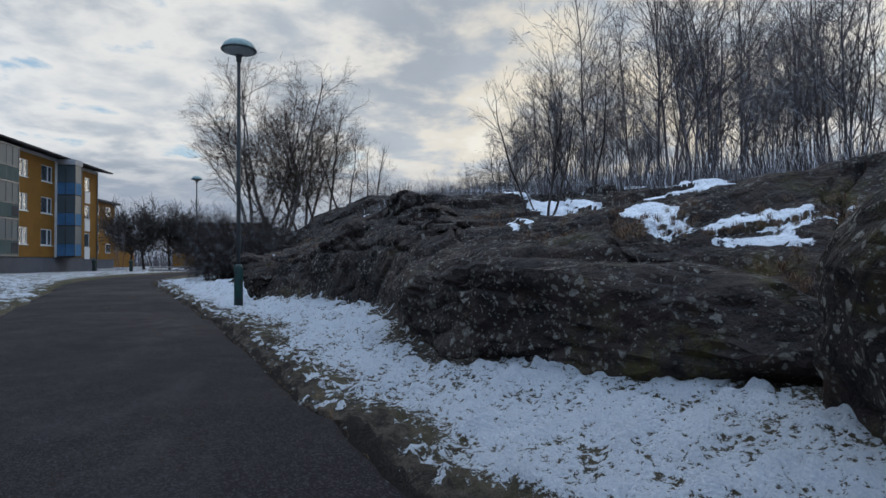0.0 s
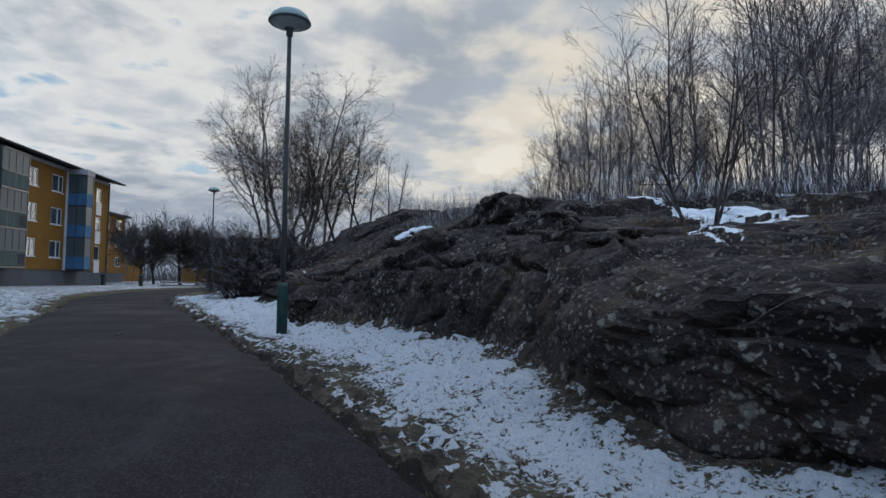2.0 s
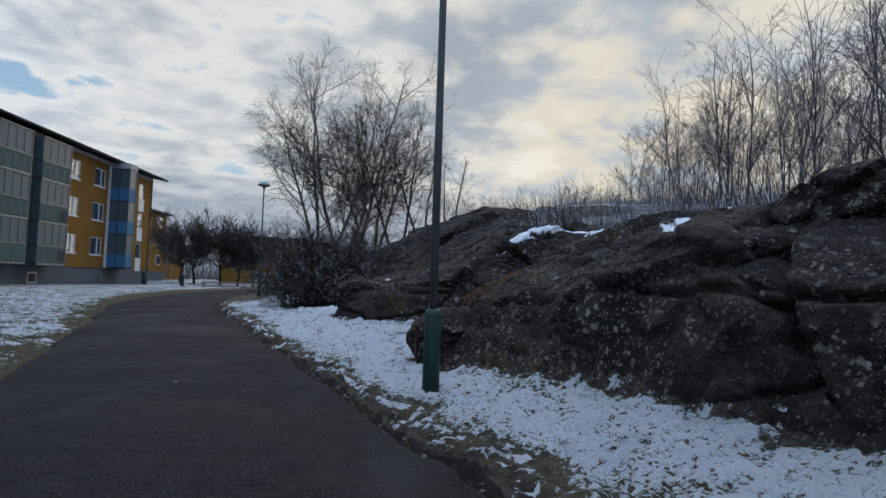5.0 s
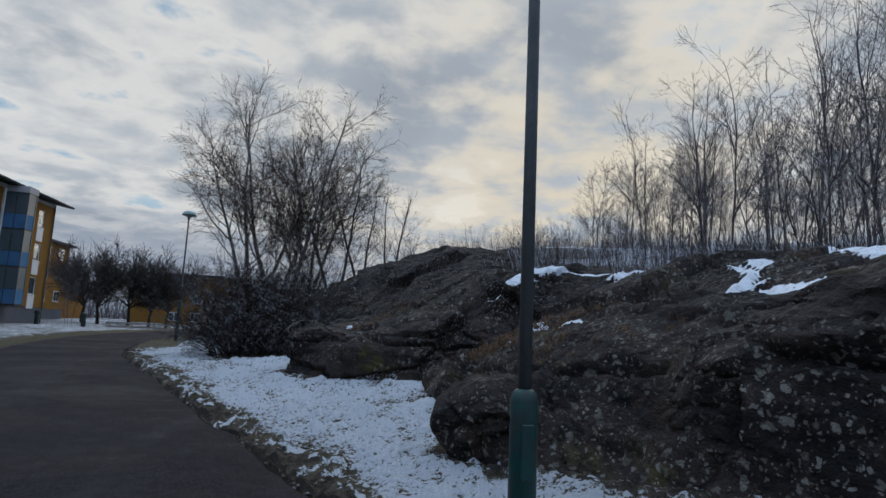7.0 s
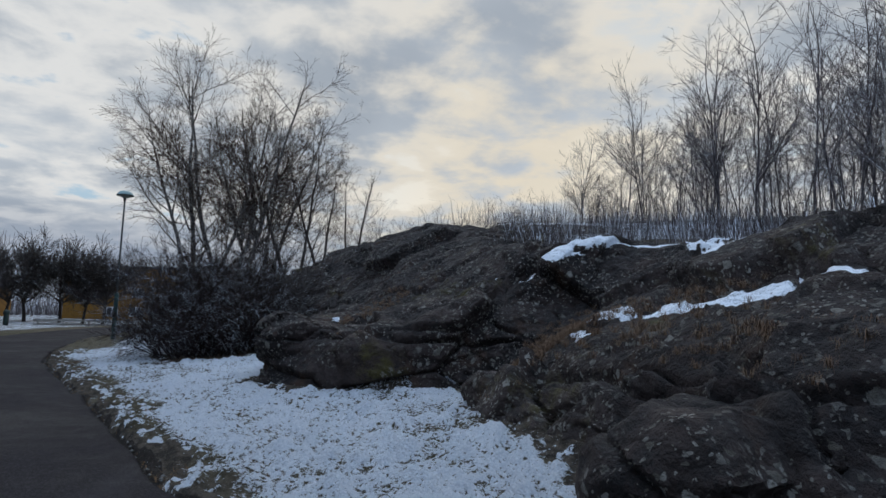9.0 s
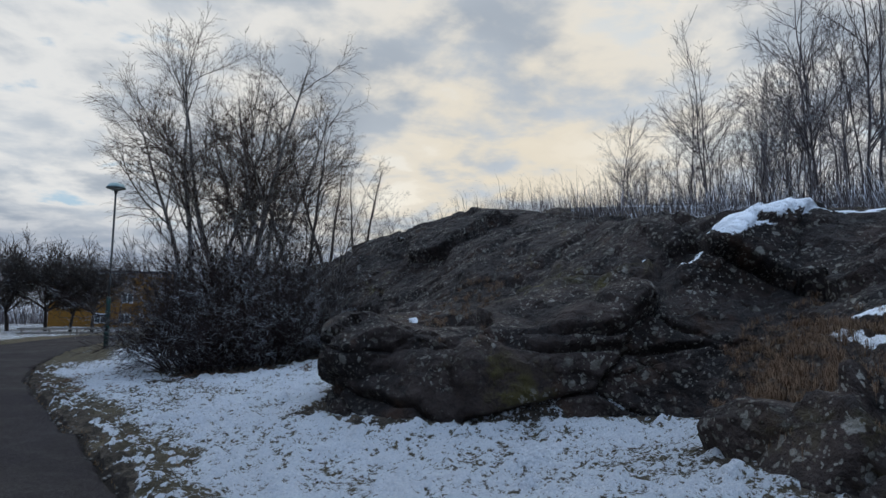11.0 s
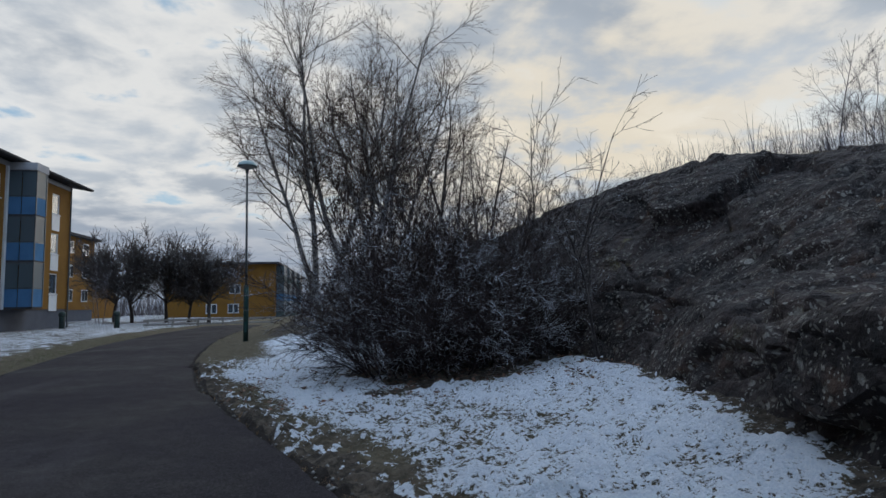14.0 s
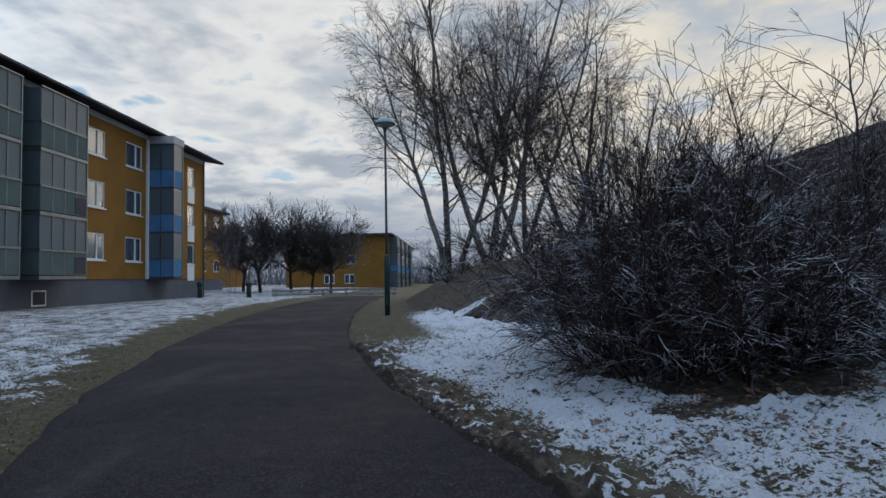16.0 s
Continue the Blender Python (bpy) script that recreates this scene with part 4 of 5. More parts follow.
    for x, y, a, s in ((-24.3, 75, 60, 1.15), (-22.2, 74.5, 150, 1.05), (-20.2, 73.5, 240, 1.1), (-29.6, 77, 200, 1.2)):
        again(ball, x, y, a, s)
    again(woods[0], -18.2, 74, 40, 0.8)
    again(woods[2], -28.0, 70, 10, 0.9)


build_trees()


# ---- grass, leaves and stones ----
def tufts(name, spots, mat, label, blades, height, width, seed, category="grass", droop=0.45):
    """Many bent blades as one sheet of stuff."""
    rng = np.random.default_rng(seed)
    n = len(spots)
    p = np.repeat(np.asarray(spots, float), blades, axis=0)
    m = n * blades
    a, lean = rng.uniform(0, 2 * np.pi, m), rng.uniform(0.2, 1.0, m)
    h = height * rng.uniform(0.5, 1.2, m)
    out = np.stack([np.cos(a), np.sin(a), 0 * a], -1)
    across = np.stack([-np.sin(a), np.cos(a), 0 * a], -1) * width
    root = p + out * rng.uniform(0, height * 0.35, m)[:, None]
    root[:, 2] -= 0.015
    mid = root + out * (lean * h * 0.35)[:, None] + np.array([0, 0, 1]) * (h * 0.6)[:, None]
    tip = root + out * (lean * h)[:, None] + np.array([0, 0, 1]) * (h * (1.0 - droop * lean))[:, None]
    verts = np.stack([root - across, root + across, mid + across * 0.7, mid - across * 0.7, tip + across * 0.15, tip - across * 0.15], 1).reshape(-1, 3)
    b = np.arange(m)[:, None] * 6
    faces = np.concatenate([b + [[0, 1, 2, 3]], b + [[3, 2, 4, 5]]])
    return tagged(raw(name, verts, faces, mat), label, category, kind="stuff")


def on_ground(x, y):
    return np.stack([x, y, ground_height(x, y)], -1)


def on_rock(y, d):
    return np.stack([row(FOOT, y, 1) + d, y, profile(y, d)], -1)


def build_litter():
    rng = np.random.default_rng(17)
    n = 1500
    y = rng.uniform(0.8, 30, n)
    tufts("verge_grass", on_ground(row(EDGE, y, 1) + np.abs(rng.normal(0.1, 0.35, n)), y), STRAW, "dry straw-coloured grass along the asphalt edge", 6, 0.05, 0.0022, 1)
    n = 500
    y = rng.uniform(0.8, 30, n)
    f = rng.random(n)
    e = row(EDGE, y, 1)
    tufts("snow_grass", on_ground(e + 0.5 + f * (row(FOOT, y, 1) - e - 0.4), y), GREEN_BLADE, "frosted grass blades poking through thin snow", 4, 0.03, 0.0014, 2)
    n = 3600
    y = rng.uniform(8, 48, n)
    tufts("lawn_grass", on_ground(row(EDGE, y, 1) - width(y) - np.abs(rng.normal(0.1, 0.7, n)), y), GREEN_BLADE, "frosted green lawn edge beside the path", 6, 0.05, 0.003, 3)
    spots = []
    for yc, dc, k, sy, sd in ((5.2, 1.9, 60, 0.5, 0.25), (7.9, 1.2, 40, 0.5, 0.15), (13.7, 1.35, 70, 0.35, 0.2), (14.9, 0.8, 50, 0.4, 0.2), (16.9, 1.0, 80, 0.5, 0.25), (17.6, 0.7, 120, 0.3, 0.25), (17.2, 0.3, 120, 0.3, 0.15), (16.6, 0.5, 60, 0.3, 0.2), (20.6, 1.4, 40, 0.8, 0.25), (21.5, 2.0, 40, 0.8, 0.3), (2.9, 0.5, 60, 0.3, 0.2), (3.75, 0.35, 70, 0.14, 0.12), (5.0, 1.35, 50, 0.7, 0.12), (15.6, 1.5, 60, 0.6, 0.2)):
        spots.append(on_rock(yc + rng.normal(0, sy, k), np.maximum(dc + rng.normal(0, sd, k), 0.1)))
    tufts("ledge_grass", np.concatenate(spots) + np.array([0, 0, 0.03]), RUST_STRAW, "rusty dead grass hanging over the rock ledges", 26, 0.10, 0.0014, 4, "grass", 1.5)
    n = 1800
    y = rng.uniform(0, 46, n)
    y = np.where((y > 20) & (rng.random(n) < 0.6), y - 20, y)
    tufts("crest_grass", on_rock(y, row(CREST, y, 3) + rng.uniform(0.2, 9.0, n)), BARK_FAR, "frosted dry grass and twigs along the crest", 8, 0.55, 0.0035, 5)
    n = 1500
    y = rng.uniform(0, 50, n)
    tufts("hill_brush", on_rock(y, row(CREST, y, 3) + rng.uniform(1.0, 12.0, n)), BARK_FAR, "leafless frosted undergrowth below the hill trees", 9, 1.1, 0.004, 6, "undergrowth")
    n = 1100
    p = np.stack([rng.uniform(-150, 90, n), rng.uniform(150, 230, n), np.zeros(n)], -1)
    tufts("distant_wood", p, BARK_FAR, "hazy line of bare trees in the distance", 10, 7.5, 0.09, 7, "trees")
    # dead leaves under the thicket
    n = 1500
    a, r = rng.uniform(0, 2 * np.pi, n), np.sqrt(rng.random(n)) * 3.0
    x, y = -5.9 + r * np.cos(a) * 1.1, 26.6 + r * np.sin(a)
    p = on_ground(x, y) + np.array([0, 0, 0.015])
    t, s = rng.uniform(0, 2 * np.pi, n), rng.uniform(0.02, 0.05, n)
    u = np.stack([np.cos(t), np.sin(t), rng.uniform(-0.5, 0.5, n)], -1) * s[:, None]
    v = np.stack([-np.sin(t), np.cos(t), rng.uniform(-0.5, 0.5, n)], -1) * (s * 0.6)[:, None]
    verts = np.stack([p - u, p + v + [[0, 0, 0.012]], p + u, p - v + [[0, 0, 0.008]]], 1).reshape(-1, 3)
    tagged(raw("leaf_litter", verts, np.arange(n * 4).reshape(-1, 4), LEAF), "fallen brown leaves under the bare thicket", "leaves", kind="stuff")
    # crumbled clods and pebbles along the asphalt edge
    n = 700
    y = rng.uniform(0.8, 28, n)
    x = row(EDGE, y, 1) + rng.normal(0.12, 0.16, n)
    p = on_ground(x, y) + np.array([0, 0, 0.008])
    s = rng.uniform(0.008, 0.03, n)
    corners = np.array([(1, 0, 0), (0, 1, 0), (-1, 0, 0), (0, -1, 0), (0, 0, 0.7), (0, 0, -0.7)], float)
    verts = (p[:, None] + corners[None] * s[:, None, None] * rng.uniform(0.6, 1.3, (n, 6, 1))).reshape(-1, 3)
    tri = np.array([(0, 1, 4), (1, 2, 4), (2, 3, 4), (3, 0, 4), (1, 0, 5), (2, 1, 5), (3, 2, 5), (0, 3, 5)])
    tagged(raw("pebble_litter", verts, (np.arange(n)[:, None, None] * 6 + tri[None]).reshape(-1, 3), STONE), "crumbled stones and clods along the path edge", "pebbles", kind="stuff")


build_litter()


# ---- street lamps ----
def street_lamp(x, y, z, height, sleeve_z, label):
    ob = thing("street_lamp", x, y, z, label, "street lamp", "lamps along the path")
    part("sleeve", lathe([(0.085, -0.15), (0.085, sleeve_z - 0.05), (0.07, sleeve_z), (0.05, sleeve_z + 0.02)], 16), TEAL, ob, "scuffed teal base sleeve", True)
    part("door", bevel(boxes((-0.04, 0.04, -0.092, -0.078, 0.3, 0.62)), 0.006), TEAL, ob, "flush service door in the sleeve")
    part("pole", lathe([(0.042, sleeve_z - 0.02), (0.04, height * 0.5), (0.034, height - 0.42), (0.036, height - 0.36)], 16), POLE, ob, "dark painted steel pole", True)
    part("collar", lathe([(0.05, height - 0.44), (0.055, height - 0.40), (0.055, height - 0.34), (0.10, height - 0.30)], 16), POLE, ob, "", True)
    part("lens", lathe([(0.10, height - 0.31), (0.24, height - 0.24), (0.31, height - 0.215)], 24), LENS, ob, "milky lamp bowl, unlit", True)
    hood = part("hood", lathe([(0.31, height - 0.225), (0.335, height - 0.215), (0.335, height - 0.19), (0.29, height - 0.10), (0.21, height - 0.035), (0.12, height - 0.005), (0.05, height)], 28), LAMP_GREEN, ob, "frosted green-grey mushroom hood", True)
    part("hood_rim", lathe([(0.325, height - 0.222), (0.342, height - 0.212), (0.342, height - 0.196), (0.325, height - 0.19)], 28), POLE, hood)
    return ob


street_lamp(-2.56, 11.9, 0.26, 5.28, 0.80, "unlit mushroom street lamp with a teal sleeve in the snow")
street_lamp(-10.85, 38.5, 0.34, 6.3, 1.9, "tall unlit mushroom street lamp beside the bank")


# ---- apartment buildings ----
def window(parent, x, y0, y1, z0, z1, split=True, curtain=True):
    """A white two-light window in a wall that faces +x."""
    w = 0.07
    ob = part("window", boxes((x - 0.10, x - 0.03, y0, y1, z0, z0 + w), (x - 0.10, x - 0.03, y0, y1, z1 - w, z1), (x - 0.10, x - 0.03, y0, y0 + w, z0 + w, z1 - w), (x - 0.10, x - 0.03, y1 - w, y1, z0 + w, z1 - w)), WHITE, parent, "white-framed two-light window")
    if split:
        mid = y0 + (y1 - y0) * 0.62
        part("mullion", boxes((x - 0.09, x - 0.025, mid - 0.05, mid + 0.05, z0 + w, z1 - w)), WHITE, ob)
        part("pane", boxes((x - 0.07, x - 0.06, y0 + w, mid - 0.05, z0 + w, z1 - w)), GLASS, ob)
        part("pane", boxes((x - 0.07, x - 0.06, mid + 0.05, y1 - w, z0 + w, z1 - w)), GLASS, ob)
    else:
        part("pane", boxes((x - 0.07, x - 0.06, y0 + w, y1 - w, z0 + w, z1 - w)), GLASS, ob)
    part("sill", boxes((x - 0.03, x + 0.06, y0 - 0.06, y1 + 0.06, z0 - 0.07, z0 - 0.005)), WHITE, ob)
    if curtain:
        bm = bmesh.new()
        span = (y1 - y0) * 0.3
        for ya in (y0 + 0.05, y1 - 0.05 - span):
            for k in range(6):
                box(bm, x - 0.24 + 0.02 * (k % 2), x - 0.20 + 0.02 * (k % 2), ya + span * k / 6, ya + span * (k + 1) / 6, z0 + 0.02, z1)
        part("curtain", bm, CURTAIN, ob, "pale gathered curtain")


def pierced_wall(x0, x1, y0, y1, z0, z1, holes):
    """A wall along y, with openings (ya, yb, za, zb) right through it."""
    bm = bmesh.new()
    ys = sorted({y0, y1, *[h[0] for h in holes], *[h[1] for h in holes]})
    for a, b in zip(ys, ys[1:]):
        cut = sorted((h[2], h[3]) for h in holes if h[0] < (a + b) / 2 < h[1])
        z = z0
        for za, zb in cut:
            box(bm, x0, x1, a, b, z, za)
            z = zb
        box(bm, x0, x1, a, b, z, z1)
    return bm


FLOORS = (1.85, 4.51, 7.17)


def balcony(parent, x, y0, y1, z, depth, panel, label, vents=False):
    """A glazed balcony: slab, parapet panels, posts, rail and panes."""
    top, xo = z + 2.58, x + depth
    ob = part("balcony", boxes((x, xo, y0, y1, z - 0.14, z)), ALU, parent, label)
    n = 4
    for k in range(n):
        a, b = y0 + (y1 - y0) * k / n, y0 + (y1 - y0) * (k + 1) / n
        part("panel", boxes((xo - 0.05, xo - 0.01, a + 0.015, b - 0.015, z + 0.04, z + 1.02)), panel, ob)
        part("pane", boxes((xo - 0.045, xo - 0.03, a + 0.02, b - 0.02, z + 1.13, top - 0.08)), GLASS_BALC, ob)
        part("post", boxes((xo - 0.06, xo, b - 0.02, b + 0.02, z, top)) if k < n - 1 else boxes((xo - 0.07, xo + 0.005, b - 0.05, b + 0.005, z, top)), ALU, ob)
    for ya, yb in ((y0, y0 + 0.04), (y1 - 0.04, y1)):
        part("side_panel", boxes((x + 0.01, xo - 0.06, ya, yb, z + 0.04, z + 1.02)), panel, ob)
        part("side_pane", boxes((x + 0.02, xo - 0.07, ya + 0.01, yb - 0.01, z + 1.13, top - 0.08)), GLASS_BALC, ob)
    part("rail", boxes((xo - 0.07, xo + 0.02, y0 - 0.01, y1 + 0.01, z + 1.03, z + 1.12), (x, xo - 0.07, y0 - 0.01, y0 + 0.06, z + 1.03, z + 1.12), (x, xo - 0.07, y1 - 0.06, y1 + 0.01, z + 1.03, z + 1.12)), ALU, ob)
    part("head_rail", boxes((xo - 0.07, xo + 0.02, y0 - 0.01, y1 + 0.01, top - 0.07, top)), ALU, ob)
    if vents:
        part("louvre", boxes((xo - 0.012, xo + 0.01, y1 - 0.85, y1 - 0.1, z + 0.12, z + 0.85)), ROOF, ob, "dark louvred panel")


def bay(parent, x, y0, y1, z, label):
    """A blue glazed bay with a chamfered far corner."""
    depth, top = 1.5, z + 2.58
    outline = [(x, y0), (x + depth, y0 + 0.1), (x + depth, y0 + 1.2), (x + 0.25, y1)]

    def ring(za, zb, inset):
        bm = bmesh.new()
        c = Vector((x, (y0 + y1) / 2))
        pts = [c + (Vector(p) - c) * (1 - inset) for p in outline] + [Vector((x, y1))]
        lo = [bm.verts.new((p.x, p.y, za)) for p in pts]
        hi = [bm.verts.new((p.x, p.y, zb)) for p in pts]
        for i in range(len(pts)):
            j = (i + 1) % len(pts)
            bm.faces.new((lo[i], lo[j], hi[j], hi[i]))
        bm.faces.new(lo[::-1])
        bm.faces.new(hi)
        return bm

    ob = part("bay", ring(z - 0.12, z, 0), ROOF, parent, label)
    part("rail", ring(z + 1.02, z + 1.10, -0.01), ALU, ob)
    part("head_rail", ring(top - 0.09, top - 0.005, -0.005), ALU, ob)
    for (xa, ya), (xb, yb) in zip(outline, outline[1:]):
        run = Vector((xb - xa, yb - ya, 0))
        n = max(1, round(run.length / 1.0))
        inward = Vector((-run.y, run.x, 0)).normalized() * 0.04
        for k in range(n):
            a, b = Vector((xa, ya, 0)) + run * ((k + 0.03) / n), Vector((xa, ya, 0)) + run * ((k + 0.97) / n)
            for nm, za, zb, mat, thick in (("panel", z, z + 1.02, PANEL_B, 1.0), ("pane", z + 1.10, top - 0.09, GLASS_BALC, 0.3)):
                bm = bmesh.new()
                lo = [bm.verts.new((p.x, p.y, za)) for p in (a, b, b + inward * thick, a + inward * thick)]
                hi = [bm.verts.new((p.x, p.y, zb)) for p in (a, b, b + inward * thick, a + inward * thick)]
                for i in range(4):
                    bm.faces.new((lo[i], lo[(i + 1) % 4], hi[(i + 1) % 4], hi[i]))
                bm.faces.new(lo[::-1])
                bm.faces.new(hi)
                part(nm, bm, mat, ob)
        part("post", boxes((xa - 0.02, xa + 0.035, ya - 0.03, ya + 0.03, z, top)), ALU, ob)


def main_building():
    X, Y0, Y1, Z0, WT, ZT = -26.8, 4.0, 61.5, 0.1, 1.72, 9.95
    ob = thing("apartment_building", X - 6, (Y0 + Y1) / 2, 0.3, "three-storey ochre apartment building with glazed balconies and grey plinth", "building", "ochre apartment buildings")
    inv = Matrix.Translation(ob.location).inverted()
    cols, balc, bays = [], [], []
    for base in (61.5, 42.9, 24.3):
        cols += [(base - 2.5, base - 1.5, False), (base - 9.9, base - 8.25, True), (base - 13.4, base - 11.8, True)]
        bays.append((base - 7.6, base - 5.1))
        if base > 50:
            balc += [(43.35, 46.4)]
        else:
            balc += [(base - 18.2, base - 15.2)]
    balc.append((39.4, 42.3))
    cols = [c for c in cols if all(c[1] < a or c[0] > b for a, b in balc)]
    bays = [b for b in bays if all(b[1] < a or b[0] > c for a, c in balc)]
    holes = [(a, b, f + 0.86, f + 2.22) for a, b, _ in cols for f in FLOORS]
    parts = []
    parts.append(part("wall", pierced_wall(X - 0.3, X, Y0, Y1, WT, ZT, holes), RENDER_Y, ob, "ochre rendered wall"))
    part("end_wall", boxes((X - 12, X - 0.3, Y1 - 0.3, Y1, WT, ZT), (X - 12, X - 0.3, Y0, Y0 + 0.3, WT, ZT), (X - 12, X - 11.7, Y0 + 0.3, Y1 - 0.3, WT, ZT)), RENDER_Y, ob)
    part("plinth", boxes((X - 12, X - 0.05, Y0 + 0.05, Y1 - 0.05, Z0 - 0.3, WT)), PLINTH, ob, "dark grey rendered plinth")
    # one dark wall behind all windows, its colour giving the rooms' shade
    part("interior", boxes((X - 2.2, X - 2.1, Y0 + 0.4, Y1 - 0.4, WT, ZT)), DARK_IN, ob, "dark back wall standing in for the unlit rooms")
    part("fascia", boxes((X - 12, X + 0.06, Y0 - 0.06, Y1 + 0.06, ZT, ZT + 0.28)), FASCIA, ob, "pale frieze under the eaves")
    bm = bmesh.new()
    xe, xr, ze, zr = X + 0.75, X - 6, ZT + 0.30, ZT + 1.6
    rows_ = [[(xe, ze), (xr, zr), (X - 12.75, ze)], [(xe, ze + 0.16), (xr, zr + 0.16), (X - 12.75, ze + 0.16)]]
    ends = []
    for yy in (Y0 - 0.7, Y1 + 1.6):
        ends.append([bm.verts.new((x, yy, z)) for x, z in rows_[0]] + [bm.verts.new((x, yy, z)) for x, z in rows_[1][::-1]])
    for i in range(6):
        bm.faces.new((ends[0][i], ends[0][(i + 1) % 6], ends[1][(i + 1) % 6], ends[1][i]))
    for e in (ends[0][::-1], ends[1]):
        bm.faces.new((e[0], e[1], e[4], e[5]))
        bm.faces.new((e[1], e[2], e[3], e[4]))
    roof = part("roof", bm, ROOF, ob, "dark felted low-pitch roof")
    part("gutter", boxes((xe - 0.02, xe + 0.10, Y0 - 0.7, Y1 + 1.6, ze + 0.03, ze + 0.14)), ROOF, roof)
    for a, b, wide in cols:
        for f in FLOORS:
            window(ob, X, a, b, f + 0.86, f + 2.22, wide)
            if not wide:
                part("white_panel", boxes((X + 0.002, X + 0.03, a, b, f - 0.25, f + 0.78)), WHITE, ob, "white infill panel")
    for a, b in balc:
        for i, f in enumerate(FLOORS):
            balcony(ob, X, a, b, f, 1.2, PANEL_G, "glazed balcony with grey-green parapet", i < 2 and a > 43)
    for a, b in bays:
        for f in FLOORS:
            bay(ob, X, a, b, f, "glazed bay with blue parapet")
        part("bay_fascia", boxes((X, X + 0.12, a - 0.22, a - 0.04, WT, ZT)), WHITE, ob, "white strip beside the bay")
        part("bay_cap", boxes((X, X + 1.56, a - 0.04, a + 1.3, ZT - 0.2, ZT + 0.24)), FASCIA, ob)
    part("downpipe", lathe([(0.05, Z0), (0.05, ZT + 0.2)], 10), POLE, ob).location = (X + 0.09, Y1 - 0.12, 0)
    for yy in (44.6, 26.0):
        part("cellar_window", boxes((X - 0.04, X - 0.02, yy, yy + 0.9, 0.55, 1.25)), WHITE, ob, "small white cellar window")
        part("cellar_pane", boxes((X - 0.03, X - 0.015, yy + 0.07, yy + 0.83, 0.62, 1.18)), ROOF, ob)
    for o in list(ob.children):
        o.matrix_parent_inverse = inv
    return ob


main_building()


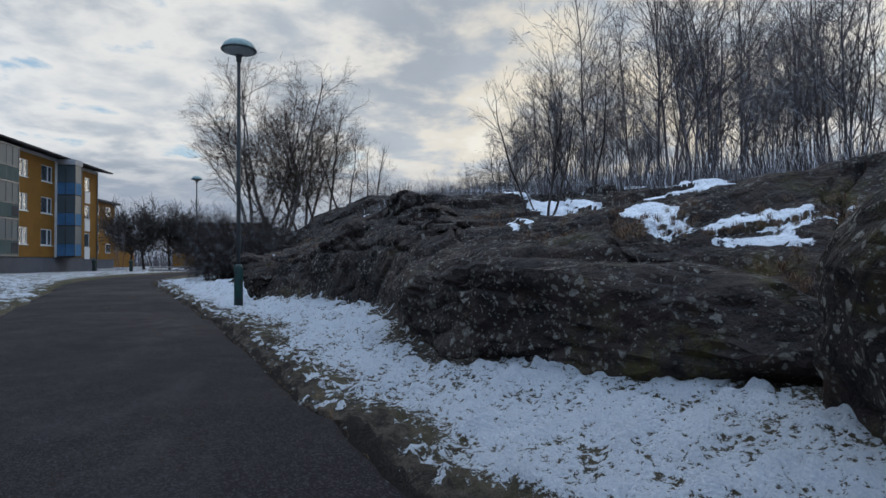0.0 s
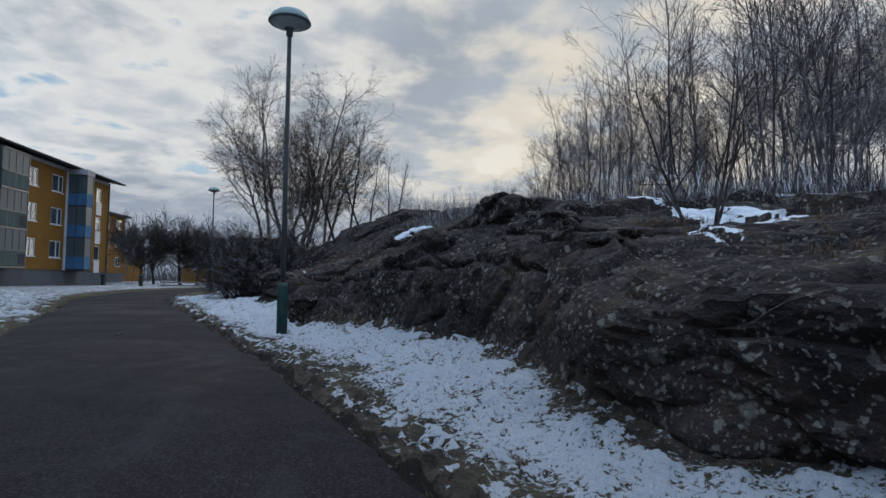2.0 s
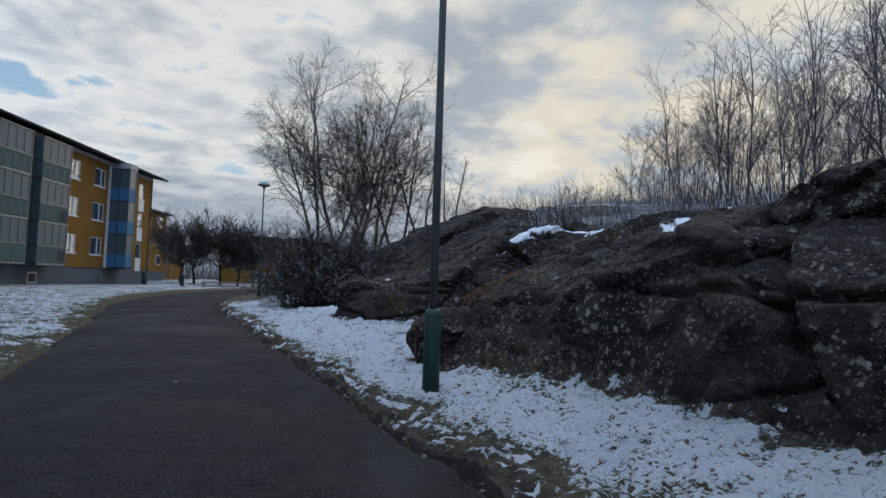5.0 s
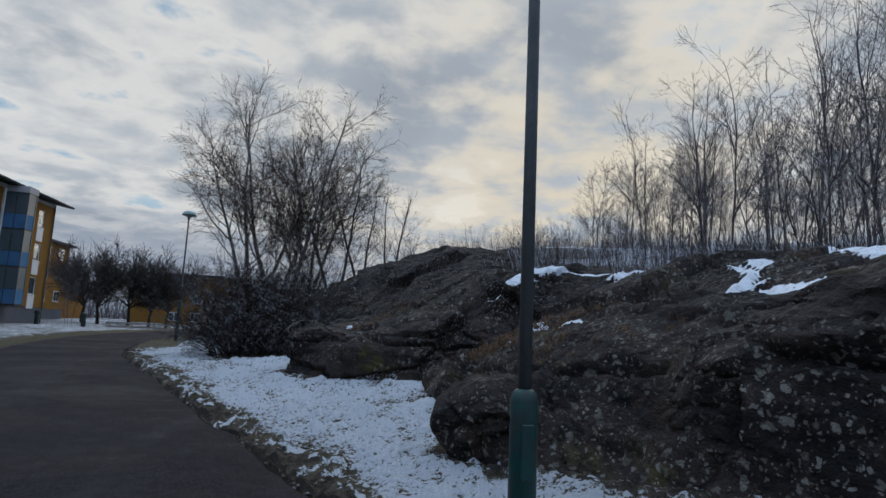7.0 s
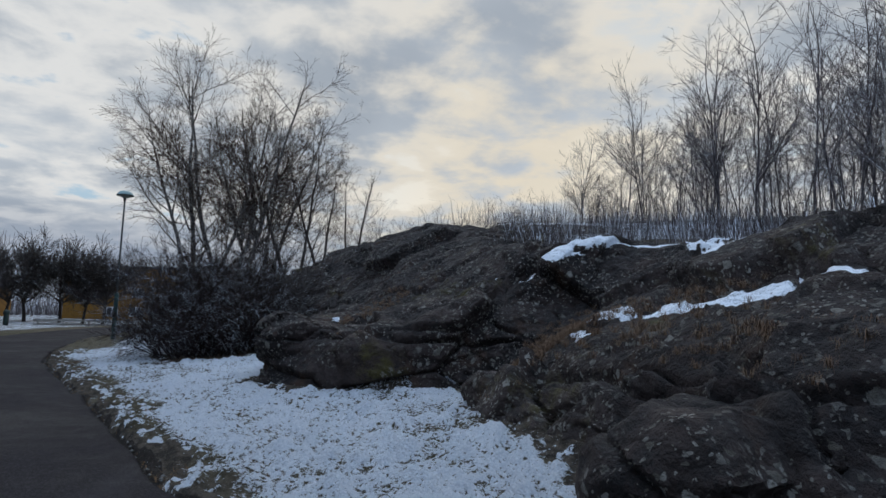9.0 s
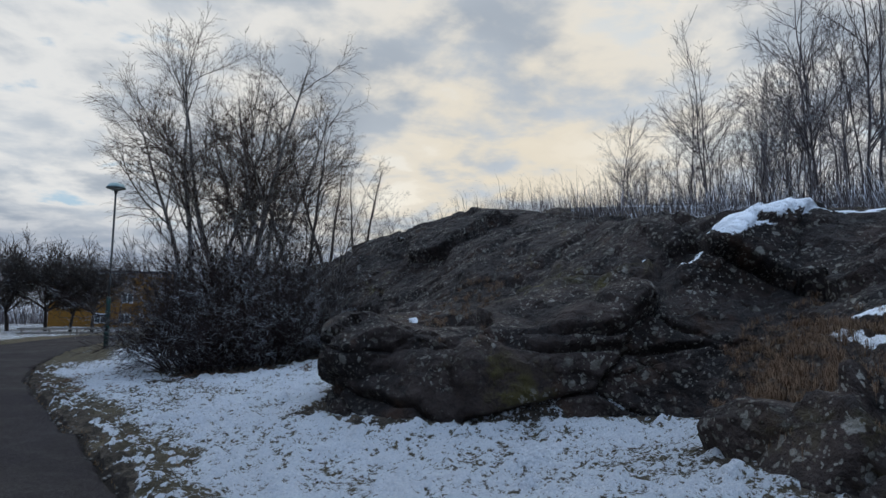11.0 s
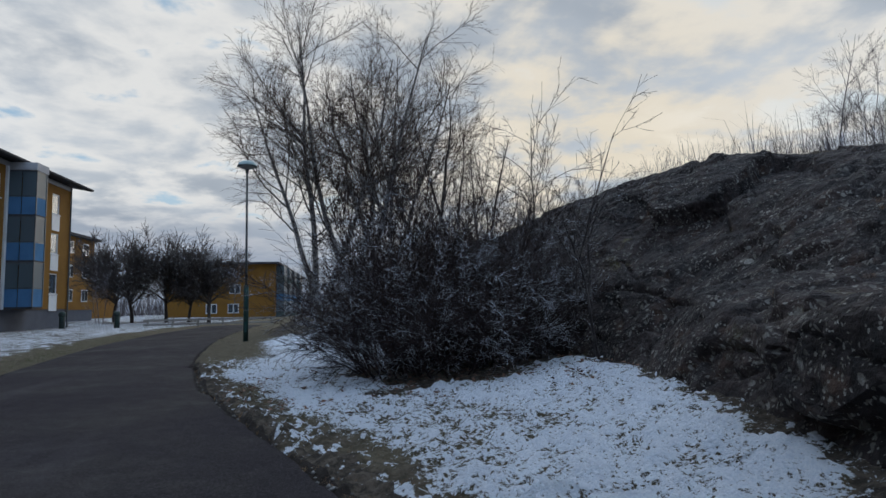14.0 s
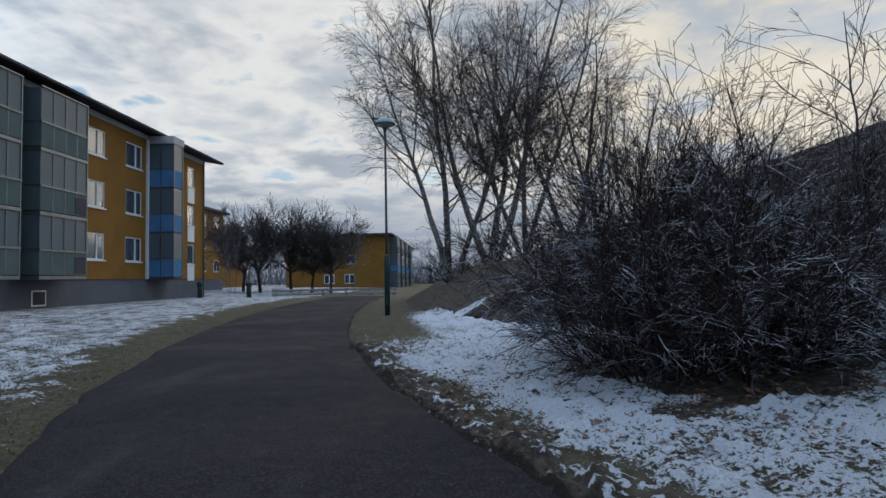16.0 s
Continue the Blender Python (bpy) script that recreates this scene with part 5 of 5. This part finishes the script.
def plain_building(x0, x1, y0, y1, base, label, gable_windows, side_windows, bays_):
    """A farther ochre block: walls, roof, windows and side balconies."""
    ob = thing("apartment_building", (x0 + x1) / 2, (y0 + y1) / 2, base, label, "building", "ochre apartment buildings")
    inv = Matrix.Translation(ob.location).inverted()
    top = base + 9.0
    part("wall", boxes((x0, x1, y0, y1, base + 0.9, top)), RENDER_Y, ob, "ochre rendered wall")
    part("plinth", boxes((x0 + 0.05, x1 - 0.05, y0 + 0.05, y1 - 0.05, base - 0.6, base + 0.9)), PLINTH, ob)
    part("roof", boxes((x0 - 0.5, x1 + 0.6, y0 - 0.6, y1 + 0.6, top, top + 0.28)), ROOF, ob, "dark roof edge")
    for x, z in gable_windows:
        w = part("window", boxes((x - 0.75, x + 0.75, y0 - 0.05, y0 + 0.01, z, z + 1.35)), WHITE, ob, "white-framed window")
        for a, b in ((x - 0.66, x - 0.06), (x + 0.06, x + 0.66)):
            part("pane", boxes((a, b, y0 - 0.07, y0 - 0.055, z + 0.09, z + 1.26)), GLASS, w)
            # thin dark sheet behind the pane in place of a shaded room
            part("dark_backing", boxes((a, b, y0 - 0.054, y0 - 0.051, z + 0.09, z + 1.26)), DARK_IN, w)
    for y, z in side_windows:
        w = part("window", boxes((x1 - 0.01, x1 + 0.05, y - 0.75, y + 0.75, z, z + 1.35)), WHITE, ob, "white-framed window")
        for a, b in ((y - 0.66, y - 0.06), (y + 0.06, y + 0.66)):
            # same dark sheet on the side wall, room shade as colour
            part("dark_backing", boxes((x1 + 0.051, x1 + 0.054, a, b, z + 0.09, z + 1.26)), DARK_IN, w)
            part("pane", boxes((x1 + 0.055, x1 + 0.07, a, b, z + 0.09, z + 1.26)), GLASS, w)
    for a, b in bays_:
        for k in range(3):
            z = base + 1.0 + 2.66 * k
            balcony(ob, x1, a, b, z, 1.2, PANEL_G if k != 1 else PANEL_B, "glazed balcony with coloured parapet")
    for o in list(ob.children):
        o.matrix_parent_inverse = inv
    return ob


plain_building(-49.8, -37.8, 72, 92.5, 0.9, "ochre apartment block set back behind the first", [], [(90.2, z) for z in (2.7, 5.36, 8.02)] + [(86.5, z) for z in (2.7, 5.36, 8.02)], [(76, 80)])
plain_building(-33.5, -18.4, 105, 150, -1.1, "far ochre apartment block beyond the trees", [(-27.2, 0.9), (-24.2, 0.9), (-24.0, 3.7)], [], [(106, 109.5), (113, 117), (121, 125), (131, 135)])
plain_building(-80, -50, 120, 132, -3.0, "low ochre block in the distance behind bare trees", [(-58 - 4 * k, 0.2) for k in range(4)] + [(-58 - 4 * k, 3.0) for k in range(4)], [], [])


# ---- bollards and rail fence ----
def bollard(x, y):
    z = float(ground_height(np.array([x]), np.array([y]))[0])
    ob = thing("bollard", x, y, z, "dark green bollard light standing in the lawn", "bollard", "bollards on the lawn")
    part("post", lathe([(0.16, -0.1), (0.16, 0.75), (0.13, 0.80)], 14), BOLLARD_P, ob, "", True)
    part("head", lathe([(0.17, 0.78), (0.21, 0.86), (0.21, 1.0), (0.15, 1.1), (0.05, 1.13)], 14), BOLLARD_P, ob, "", True)


bollard(-25.3, 57.6)
bollard(-22.6, 59.0)


def rail_fence():
    y = 63.0
    xs = np.arange(-22.0, -11.5, 1.75)
    ob = thing("rail_fence", float(xs[0]), y, 0.3, "low weathered wooden rail fence beyond the path", "fence")
    for x in xs:
        part("post", bevel(boxes((x - xs[0] - 0.06, x - xs[0] + 0.06, -0.06, 0.06, -0.3, 0.55)), 0.01), WOODRAIL, ob)
    part("rail", bevel(boxes((-0.3, xs[-1] - xs[0] + 0.3, -0.09, -0.06, 0.38, 0.54)), 0.01), WOODRAIL, ob)
    part("rail", bevel(boxes((-0.3, xs[-1] - xs[0] + 0.3, -0.09, -0.06, 0.08, 0.2)), 0.01), WOODRAIL, ob)


rail_fence()
